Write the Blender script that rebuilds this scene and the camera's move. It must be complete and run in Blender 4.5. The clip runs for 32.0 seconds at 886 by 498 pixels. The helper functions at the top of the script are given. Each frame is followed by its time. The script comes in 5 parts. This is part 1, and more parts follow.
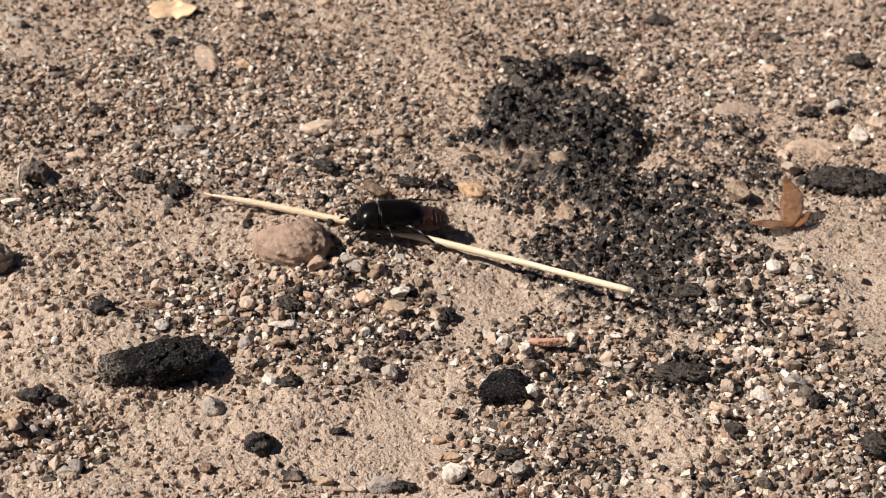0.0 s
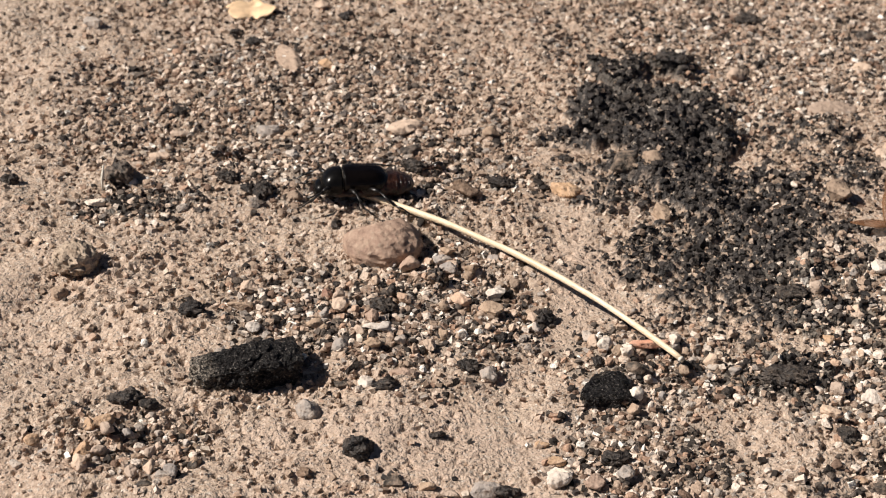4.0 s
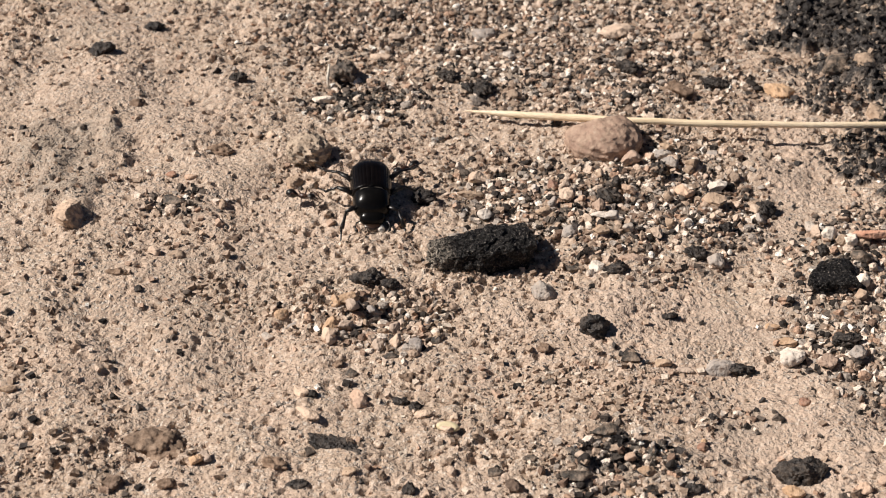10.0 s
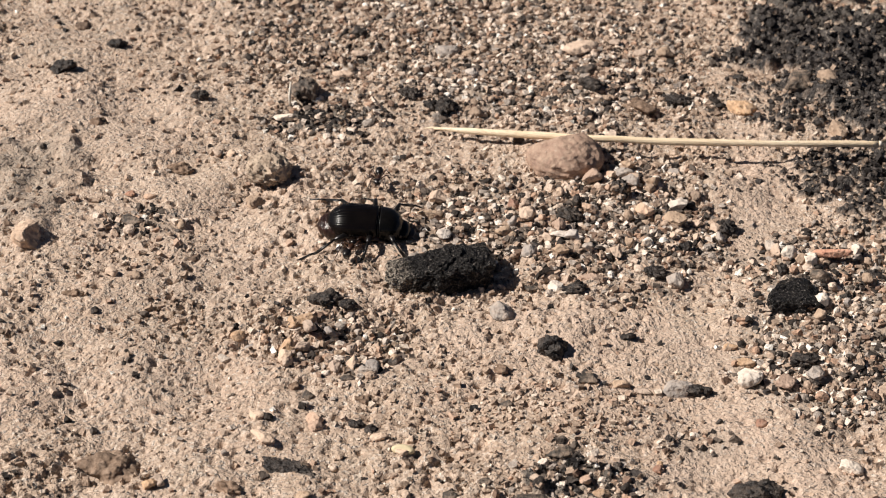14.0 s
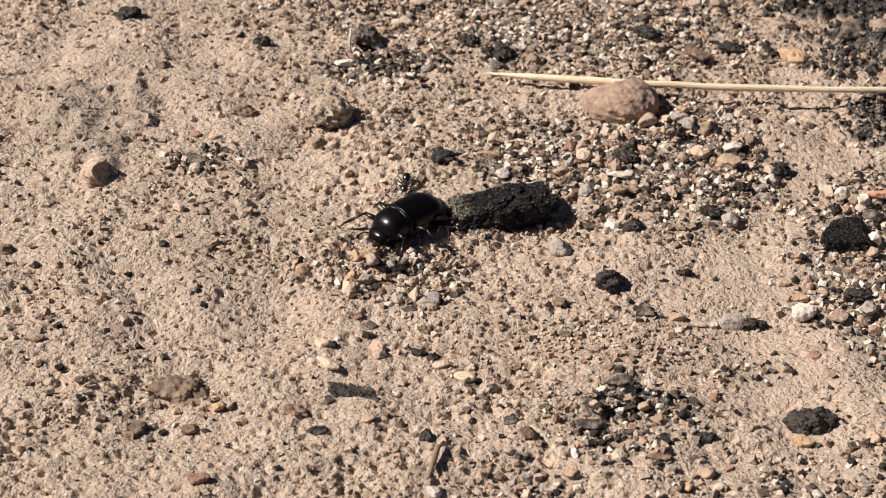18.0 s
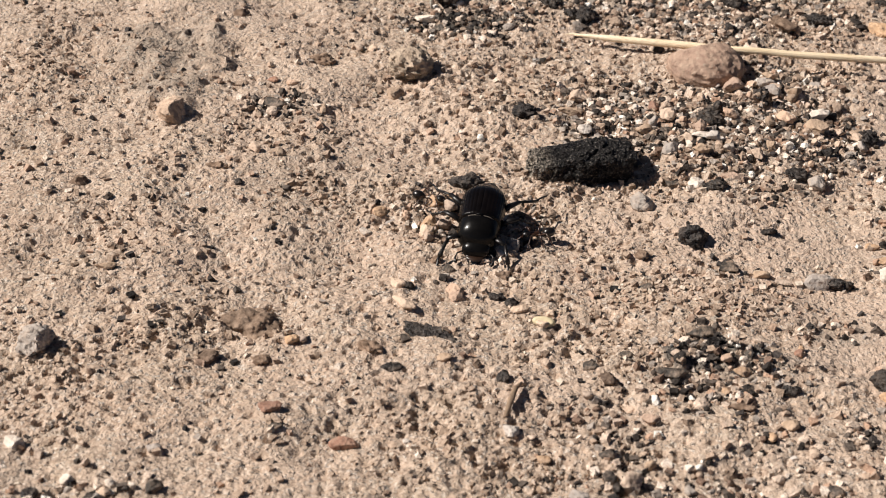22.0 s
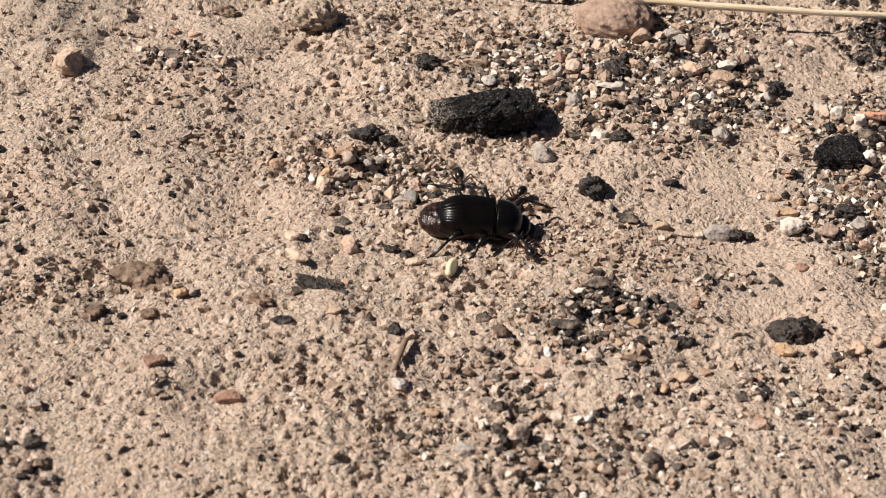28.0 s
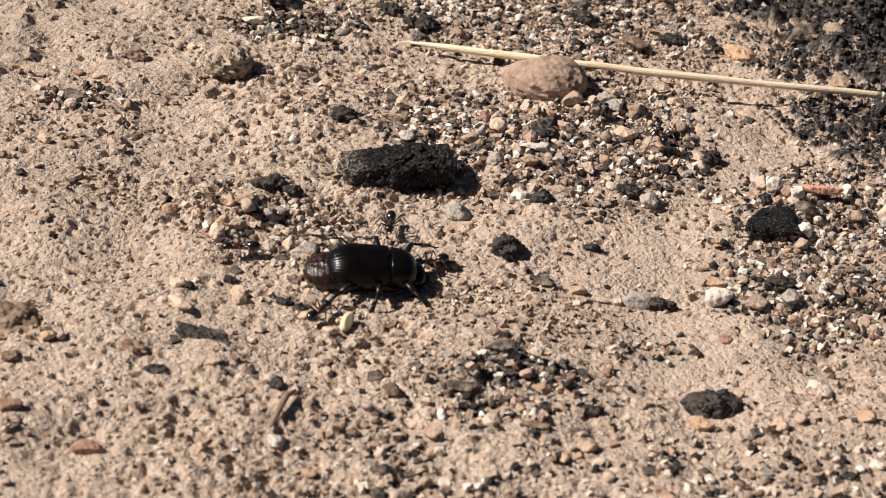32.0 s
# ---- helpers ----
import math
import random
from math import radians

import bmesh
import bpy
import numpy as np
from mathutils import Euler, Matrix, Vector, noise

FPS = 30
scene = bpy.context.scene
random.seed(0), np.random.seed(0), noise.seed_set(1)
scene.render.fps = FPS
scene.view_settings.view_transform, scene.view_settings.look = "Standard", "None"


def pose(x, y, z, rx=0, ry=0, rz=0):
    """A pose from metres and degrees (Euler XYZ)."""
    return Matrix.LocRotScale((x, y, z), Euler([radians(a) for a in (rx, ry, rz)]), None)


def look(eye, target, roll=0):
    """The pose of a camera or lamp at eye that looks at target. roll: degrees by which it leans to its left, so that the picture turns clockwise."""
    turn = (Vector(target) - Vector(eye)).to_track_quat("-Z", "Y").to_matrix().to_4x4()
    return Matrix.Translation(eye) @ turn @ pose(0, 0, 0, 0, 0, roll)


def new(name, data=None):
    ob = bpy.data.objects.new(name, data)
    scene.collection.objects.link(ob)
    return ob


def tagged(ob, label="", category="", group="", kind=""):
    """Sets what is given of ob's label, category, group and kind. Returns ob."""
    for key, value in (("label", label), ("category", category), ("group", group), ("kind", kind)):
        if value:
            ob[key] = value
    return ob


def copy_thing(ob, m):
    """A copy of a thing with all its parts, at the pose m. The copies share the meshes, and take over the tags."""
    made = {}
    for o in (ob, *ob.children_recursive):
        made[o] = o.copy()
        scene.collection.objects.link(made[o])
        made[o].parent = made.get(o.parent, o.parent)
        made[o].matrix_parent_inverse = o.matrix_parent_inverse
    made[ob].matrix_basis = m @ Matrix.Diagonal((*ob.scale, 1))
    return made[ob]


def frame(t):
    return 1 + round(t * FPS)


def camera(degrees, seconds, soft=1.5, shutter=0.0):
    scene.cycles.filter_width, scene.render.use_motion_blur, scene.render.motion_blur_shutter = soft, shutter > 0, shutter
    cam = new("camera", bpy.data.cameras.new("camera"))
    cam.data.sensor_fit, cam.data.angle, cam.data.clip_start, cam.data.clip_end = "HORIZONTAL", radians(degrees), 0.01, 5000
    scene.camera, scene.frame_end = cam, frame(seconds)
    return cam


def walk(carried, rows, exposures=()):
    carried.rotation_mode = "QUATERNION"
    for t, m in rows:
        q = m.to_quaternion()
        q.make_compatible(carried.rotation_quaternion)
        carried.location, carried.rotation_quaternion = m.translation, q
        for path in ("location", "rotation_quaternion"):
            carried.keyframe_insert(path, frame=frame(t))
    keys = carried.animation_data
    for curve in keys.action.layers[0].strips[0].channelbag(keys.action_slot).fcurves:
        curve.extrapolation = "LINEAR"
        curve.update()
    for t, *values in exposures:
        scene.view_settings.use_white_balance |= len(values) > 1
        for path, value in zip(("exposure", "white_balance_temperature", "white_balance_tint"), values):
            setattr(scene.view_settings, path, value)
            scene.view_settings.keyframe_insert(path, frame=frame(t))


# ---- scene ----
cam = camera(26.0, 32.0, soft=1.0)
PATH = [
    (0, (0.02310, -0.28936, 0.20441), (0.05481, 0.04880, -0.00688), 3.91),
    (0.5, (0.02066, -0.28765, 0.20059), (0.04824, 0.05102, -0.01045), 3.43),
    (1, (0.02050, -0.28420, 0.20151), (0.04697, 0.05536, -0.00824), 3.29),
    (1.5, (0.01983, -0.28199, 0.19967), (0.04704, 0.05858, -0.00833), 3.32),
    (2, (0.01936, -0.28199, 0.19846), (0.04687, 0.05945, -0.00810), 3.29),
    (2.5, (0.02130, -0.28287, 0.19764), (0.05021, 0.05819, -0.00935), 3.17),
    (3, (0.02023, -0.28356, 0.19529), (0.04833, 0.05601, -0.01424), 3.13),
    (3.5, (0.01921, -0.28179, 0.19662), (0.04708, 0.05780, -0.01290), 3.27),
    (4, (0.01364, -0.28206, 0.19581), (0.03663, 0.05842, -0.01286), 3.01),
    (4.5, (0.00666, -0.28187, 0.19386), (0.02069, 0.06000, -0.01334), 2.38),
    (6.5, (0.00281, -0.28082, 0.19546), (0.01208, 0.06128, -0.01161), 2.03),
    (7, (-0.00055, -0.28195, 0.19357), (0.00594, 0.06101, -0.01218), 1.74),
    (7.5, (-0.00366, -0.28356, 0.19219), (-0.00024, 0.05867, -0.01484), 1.54),
    (8, (-0.00582, -0.28521, 0.19165), (-0.00343, 0.05617, -0.01681), 1.56),
    (8.5, (-0.00554, -0.29052, 0.19228), (-0.00452, 0.04934, -0.01867), 1.51),
    (9, (-0.00392, -0.29425, 0.19114), (-0.00302, 0.04316, -0.02370), 1.49),
    (9.5, (-0.00615, -0.29703, 0.19029), (-0.00737, 0.03961, -0.02573), 1.31),
    (10, (-0.00631, -0.29733, 0.18971), (-0.00823, 0.03888, -0.02701), 1.24),
    (10.5, (-0.00707, -0.29565, 0.18675), (-0.00988, 0.03877, -0.03269), 1.25),
    (11, (-0.00446, -0.29447, 0.18606), (-0.00518, 0.03942, -0.03420), 1.46),
    (11.5, (-0.00381, -0.29515, 0.18741), (-0.00377, 0.03818, -0.03371), 1.48),
    (12, (-0.00337, -0.29632, 0.18976), (-0.00420, 0.03860, -0.02894), 1.34),
    (12.5, (-0.00353, -0.29800, 0.19100), (-0.00530, 0.03747, -0.02684), 1.12),
    (13, (-0.00020, -0.29606, 0.19062), (0.00003, 0.04026, -0.02592), 1.26),
    (13.5, (-0.00001, -0.29527, 0.19029), (0.00194, 0.04138, -0.02572), 1.48),
    (14, (-0.00133, -0.29485, 0.19163), (-0.00048, 0.04189, -0.02426), 1.37),
    (14.5, (-0.00179, -0.29576, 0.19017), (-0.00132, 0.04046, -0.02652), 1.33),
    (16.5, (-0.00285, -0.29428, 0.18778), (-0.00570, 0.04185, -0.02904), 1.23),
    (17, (-0.00250, -0.29465, 0.18554), (-0.00466, 0.04147, -0.03131), 1.27),
    (17.5, (-0.00143, -0.29623, 0.18254), (-0.00510, 0.03857, -0.03631), 1.03),
    (18, (-0.00511, -0.30579, 0.18865), (-0.01199, 0.02887, -0.03034), 1.01),
    (18.5, (-0.00399, -0.30670, 0.18683), (-0.01373, 0.02864, -0.03101), 1.24),
    (19, (-0.00637, -0.31089, 0.17989), (-0.02214, 0.02712, -0.03342), 1.88),
    (19.5, (-0.00827, -0.31019, 0.17410), (-0.02611, 0.02961, -0.03618), 2.69),
    (20, (-0.01010, -0.30827, 0.17049), (-0.02740, 0.03116, -0.04044), 2.92),
    (20.5, (-0.01092, -0.30708, 0.17314), (-0.02646, 0.03196, -0.03855), 3.13),
    (21, (-0.01274, -0.30665, 0.17266), (-0.02925, 0.03242, -0.03891), 3.01),
    (21.5, (-0.01250, -0.30857, 0.17291), (-0.02935, 0.02966, -0.03996), 2.85),
    (22, (-0.01070, -0.30822, 0.17254), (-0.02693, 0.02944, -0.04128), 2.57),
    (22.5, (-0.00826, -0.30839, 0.17067), (-0.02237, 0.02829, -0.04485), 2.50),
    (23, (-0.00438, -0.30707, 0.17269), (-0.01439, 0.02940, -0.04339), 2.71),
    (23.5, (-0.00349, -0.30685, 0.17167), (-0.01198, 0.02972, -0.04432), 2.79),
    (24, (-0.00496, -0.30806, 0.17156), (-0.01463, 0.02802, -0.04514), 2.69),
    (24.5, (-0.00658, -0.30893, 0.17300), (-0.01654, 0.02723, -0.04356), 2.66),
    (25, (-0.00503, -0.30880, 0.17185), (-0.01435, 0.02737, -0.04472), 2.66),
    (25.5, (-0.00089, -0.30742, 0.17074), (-0.00623, 0.02879, -0.04590), 2.95),
    (27.5, (-0.00233, -0.30574, 0.16821), (-0.00983, 0.02801, -0.05214), 2.88),
    (28, (-0.00020, -0.30515, 0.16910), (-0.00765, 0.02898, -0.05067), 3.12),
    (28.5, (0.00104, -0.30438, 0.16940), (-0.00571, 0.03033, -0.04951), 3.66),
    (29, (0.00167, -0.30403, 0.16819), (-0.00384, 0.03234, -0.04819), 4.18),
    (29.5, (0.00335, -0.28924, 0.15073), (-0.00399, 0.05057, -0.06016), 4.86),
    (30, (0.01162, -0.27894, 0.14203), (0.00451, 0.06671, -0.05915), 5.14),
    (30.5, (0.01145, -0.27535, 0.13635), (0.00155, 0.07302, -0.05998), 5.25),
    (31, (0.00847, -0.27534, 0.13739), (-0.00124, 0.07347, -0.05815), 5.52),
    (31.5, (0.01190, -0.28048, 0.14050), (0.00616, 0.06700, -0.05755), 5.44),
    (32, (0.01201, -0.29072, 0.14968), (0.00713, 0.05664, -0.04862), 5.73),
]
cam.data.dof.use_dof = True
cam.data.dof.focus_distance = 0.335
cam.data.dof.aperture_fstop = 58.0
walk(cam, [(t, look(eye, target, roll)) for t, eye, target, roll in PATH],
     exposures=[(0, 0.33), (4.5, 0.33), (10, 0.38), (20, 0.41), (32, 0.43)])

# ---- daylight: low clear sun from the side, open sky ----
SUN_EL, SUN_FROM = 43.0, 184.0  # elevation; compass angle from +x, counter-clockwise, to the sun
world = bpy.data.worlds.new("sky")
scene.world = world
world.use_nodes = True
wn = world.node_tree.nodes
sky = wn.new("ShaderNodeTexSky")
sky.sky_type = "NISHITA"
sky.sun_disc = False
sky.altitude, sky.air_density, sky.dust_density = 1500.0, 0.5, 1.8
sky.sun_elevation = radians(SUN_EL)
sky.sun_rotation = radians(90.0 - SUN_FROM)
world.node_tree.links.new(sky.outputs["Color"], wn["Background"].inputs["Color"])
wn["Background"].inputs["Strength"].default_value = 0.03

sun_data = bpy.data.lights.new("sun", "SUN")
sun_data.energy, sun_data.angle, sun_data.color = 5.0, radians(0.55), (1.0, 0.922, 0.842)
sun = new("sun", sun_data)
sun_way = Vector((math.cos(radians(SUN_FROM)) * math.cos(radians(SUN_EL)), math.sin(radians(SUN_FROM)) * math.cos(radians(SUN_EL)), math.sin(radians(SUN_EL))))
sun.matrix_world = look(sun_way * 3.0, (0, 0, 0))

MM = 0.001


# ---- materials ----
def nodes_of(name, rough=0.8, metal=0.0):
    mat = bpy.data.materials.new(name)
    mat.use_nodes = True
    nt = mat.node_tree
    bsdf = nt.nodes["Principled BSDF"]
    bsdf.inputs["Roughness"].default_value = rough
    bsdf.inputs["Metallic"].default_value = metal
    return mat, nt, bsdf


def tex(nt, kind, scale, **more):
    """A texture node in metres of the object's own space."""
    node = nt.nodes.new("ShaderNodeTex" + kind)
    co = nt.nodes.get("co") or nt.nodes.new("ShaderNodeTexCoord")
    co.name = "co"
    nt.links.new(co.outputs["Object"], node.inputs["Vector"])
    node.inputs["Scale"].default_value = scale
    for key, value in more.items():
        node.inputs[key].default_value = value
    return node


def ramp(nt, source, stops, constant=False):
    node = nt.nodes.new("ShaderNodeValToRGB")
    node.color_ramp.interpolation = "CONSTANT" if constant else "LINEAR"
    els = node.color_ramp.elements
    while len(els) < len(stops):
        els.new(0.5)
    for el, (at, colour) in zip(els, stops):
        el.position = at
        el.color = (*colour, 1.0) if len(colour) == 3 else colour
    nt.links.new(source, node.inputs["Fac"])
    return node.outputs["Color"]


def mix(nt, fac, a, b, how="MIX"):
    node = nt.nodes.new("ShaderNodeMix")
    node.data_type, node.blend_type = "RGBA", how
    for value, socket in ((fac, node.inputs[0]), (a, node.inputs[6]), (b, node.inputs[7])):
        if isinstance(value, bpy.types.NodeSocket):
            nt.links.new(value, socket)
        elif isinstance(value, tuple):
            socket.default_value = (*value, 1.0)
        else:
            socket.default_value = value
    return node.outputs[2]


def relief(nt, bsdf, source, strength, distance, below=None):
    node = nt.nodes.new("ShaderNodeBump")
    node.inputs["Strength"].default_value = strength
    node.inputs["Distance"].default_value = distance
    nt.links.new(source, node.inputs["Height"])
    if below:
        nt.links.new(below, node.inputs["Normal"])
    nt.links.new(node.outputs["Normal"], bsdf.inputs["Normal"])
    return node.outputs["Normal"]


def grain_normal(nt, scale, amount, blend=0.5):
    """A normal that leans another way on each grain of a surface."""
    cells = tex(nt, "Voronoi", scale)
    lean = nt.nodes.new("ShaderNodeVectorMath")
    lean.operation = "SUBTRACT"
    lean.inputs[1].default_value = (blend, blend, blend)
    nt.links.new(cells.outputs["Color"], lean.inputs[0])
    much = nt.nodes.new("ShaderNodeVectorMath")
    much.operation = "SCALE"
    much.inputs["Scale"].default_value = amount
    nt.links.new(lean.outputs["Vector"], much.inputs[0])
    geo = nt.nodes.new("ShaderNodeNewGeometry")
    total = nt.nodes.new("ShaderNodeVectorMath")
    nt.links.new(geo.outputs["Normal"], total.inputs[0])
    nt.links.new(much.outputs["Vector"], total.inputs[1])
    unit = nt.nodes.new("ShaderNodeVectorMath")
    unit.operation = "NORMALIZE"
    nt.links.new(total.outputs["Vector"], unit.inputs[0])
    return cells, unit.outputs["Vector"]


def stone_material(name, light, dark, rough=0.75, fleck=(0.1, 0.09, 0.08), grain=1500.0, dusty=0.5, facet=0.5):
    mat, nt, bsdf = nodes_of(name, rough)
    cloud = tex(nt, "Noise", 450.0, Detail=5.0)
    base = ramp(nt, cloud.outputs["Fac"], [(0.3, dark), (0.7, light)])
    fine = tex(nt, "Noise", grain * 1.6, Detail=3.0)
    base = mix(nt, ramp(nt, fine.outputs["Fac"], [(0.60, (0, 0, 0)), (0.72, (0.75, 0.75, 0.75))]), base, fleck)
    dust = tex(nt, "Noise", 700.0, Detail=6.0, Roughness=0.7)
    base = mix(nt, ramp(nt, dust.outputs["Fac"], [(0.42, (0, 0, 0)), (0.66, (dusty, dusty, dusty))]), base, (0.50, 0.38, 0.29))
    bsdf.inputs["Specular IOR Level"].default_value = 0.25
    info = nt.nodes.new("ShaderNodeObjectInfo")
    vary = ramp(nt, info.outputs["Random"], [(0.0, (0.72, 0.72, 0.74)), (1.0, (1.12, 1.08, 1.03))])
    base = mix(nt, 1.0, base, vary, "MULTIPLY")
    nt.links.new(base, bsdf.inputs["Base Color"])
    tilted = grain_normal(nt, grain * 1.1, facet)[1]
    first = relief(nt, bsdf, cloud.outputs["Fac"], 0.5, 0.0012, tilted)
    relief(nt, bsdf, fine.outputs["Fac"], 0.6, 0.0004, first)
    return mat


STONE = {
    "white": stone_material("white_quartz", (0.84, 0.77, 0.69), (0.62, 0.54, 0.46), 0.6, (0.50, 0.42, 0.34), dusty=0.12),
    "cream": stone_material("cream_stone", (0.69, 0.55, 0.44), (0.50, 0.385, 0.30), 0.65, (0.30, 0.23, 0.18), dusty=0.55),
    "tan": stone_material("tan_stone", (0.47, 0.36, 0.27), (0.30, 0.22, 0.16), 0.85, (0.14, 0.11, 0.09)),
    "pink": stone_material("pinkish_stone", (0.66, 0.48, 0.365), (0.49, 0.345, 0.255), 0.75, (0.28, 0.19, 0.14), dusty=0.3),
    "red": stone_material("reddish_stone", (0.42, 0.235, 0.165), (0.27, 0.15, 0.105), 0.75, (0.12, 0.06, 0.05)),
    "brown": stone_material("brown_stone", (0.21, 0.14, 0.10), (0.10, 0.07, 0.05), 0.85, (0.04, 0.035, 0.03)),
    "amber": stone_material("amber_stone", (0.62, 0.43, 0.28), (0.47, 0.31, 0.19), 0.6, (0.25, 0.13, 0.06)),
    "grey": stone_material("grey_stone", (0.53, 0.48, 0.435), (0.35, 0.315, 0.285), 0.75, (0.09, 0.09, 0.085)),
    "slate": stone_material("slate_stone", (0.090, 0.079, 0.070), (0.032, 0.029, 0.026), 0.65, (0.02, 0.02, 0.02)),
    "tar": stone_material("tarry_crumb", (0.052, 0.047, 0.045), (0.016, 0.0145, 0.014), 0.5, (0.13, 0.115, 0.105), 2200.0, 0.15, 1.1),
    "salmon": stone_material("salmon_stone", (0.66, 0.36, 0.26), (0.50, 0.26, 0.18), 0.75, (0.34, 0.18, 0.13)),
    "sandstone": stone_material("grey_sandstone", (0.46, 0.385, 0.31), (0.24, 0.2, 0.16), 0.9, (0.07, 0.06, 0.05), 620.0, facet=1.2),
    "crust": stone_material("crust_lump", (0.60, 0.46, 0.355), (0.45, 0.335, 0.25), 0.92, (0.26, 0.19, 0.14), 900.0),
    "clod": stone_material("brown_clod", (0.25, 0.175, 0.125), (0.13, 0.092, 0.066), 0.92, (0.09, 0.065, 0.05), 800.0),
    "cobble": stone_material("brown_cobble", (0.40, 0.278, 0.212), (0.26, 0.175, 0.135), 0.8, (0.50, 0.40, 0.32), 700.0, dusty=0.65, facet=0.35),
}
STONE_WORDS = {
    "white": "small white quartz pebble resting in sand",
    "cream": "small cream pebble half sunk in sand",
    "tan": "sandy tan pebble half sunk in grit",
    "pink": "pinkish beige pebble lying on grit",
    "red": "small reddish brown stone in sand",
    "brown": "dark brown crumb of earth on sand",
    "amber": "small orange amber pebble on grit",
    "grey": "rough grey stone lying on sandy ground",
    "slate": "dark slate grey stone on sandy ground",
    "tar": "small black crumb of asphalt on sand",
}


def grit_material(name, stops, rough=0.8, bump=0.0004):
    """Colours picked piece by piece."""
    mat, nt, bsdf = nodes_of(name, rough)
    bsdf.inputs["Specular IOR Level"].default_value = 0.22
    geo = nt.nodes.new("ShaderNodeNewGeometry")
    base = ramp(nt, geo.outputs["Random Per Island"], stops, True)
    fine = tex(nt, "Noise", 2600.0, Detail=3.0)
    shade = ramp(nt, fine.outputs["Fac"], [(0.3, (0.62, 0.6, 0.58)), (0.7, (1.1, 1.1, 1.1))])
    nt.links.new(mix(nt, 1.0, base, shade, "MULTIPLY"), bsdf.inputs["Base Color"])
    relief(nt, bsdf, fine.outputs["Fac"], 0.6, bump, grain_normal(nt, 2400.0, 0.5)[1])
    return mat


GRIT = grit_material("mixed_grit", [
    (0.0, (0.48, 0.36, 0.275)), (0.13, (0.35, 0.262, 0.20)), (0.24, (0.66, 0.53, 0.43)), (0.37, (0.38, 0.33, 0.29)),
    (0.48, (0.13, 0.105, 0.088)), (0.60, (0.04, 0.033, 0.029)), (0.72, (0.80, 0.69, 0.59)), (0.84, (0.22, 0.148, 0.11)),
    (0.92, (0.48, 0.32, 0.23)), (0.97, (0.90, 0.86, 0.79))])
SAND = grit_material("sand_grains", [
    (0.0, (0.47, 0.357, 0.27)), (0.28, (0.39, 0.295, 0.22)), (0.48, (0.53, 0.415, 0.325)), (0.72, (0.28, 0.208, 0.153)),
    (0.86, (0.20, 0.165, 0.135)), (0.91, (0.075, 0.064, 0.055)), (0.94, (0.78, 0.68, 0.57))], 0.85, 0.0002)
CRUMB = grit_material("tan_crumbs", [
    (0.0, (0.47, 0.357, 0.275)), (0.25, (0.39, 0.295, 0.225)), (0.45, (0.53, 0.415, 0.33)), (0.65, (0.49, 0.35, 0.265)), (0.78, (0.64, 0.545, 0.45)), (0.88, (0.27, 0.2, 0.15))], 0.9, 0.0004)
TAR_GRIT = grit_material("tar_grit", [
    (0.0, (0.036, 0.031, 0.029)), (0.28, (0.062, 0.053, 0.049)), (0.54, (0.022, 0.019, 0.018)), (0.72, (0.09, 0.076, 0.066)),
    (0.90, (0.28, 0.21, 0.16)), (0.955, (0.52, 0.41, 0.32))], 0.6)


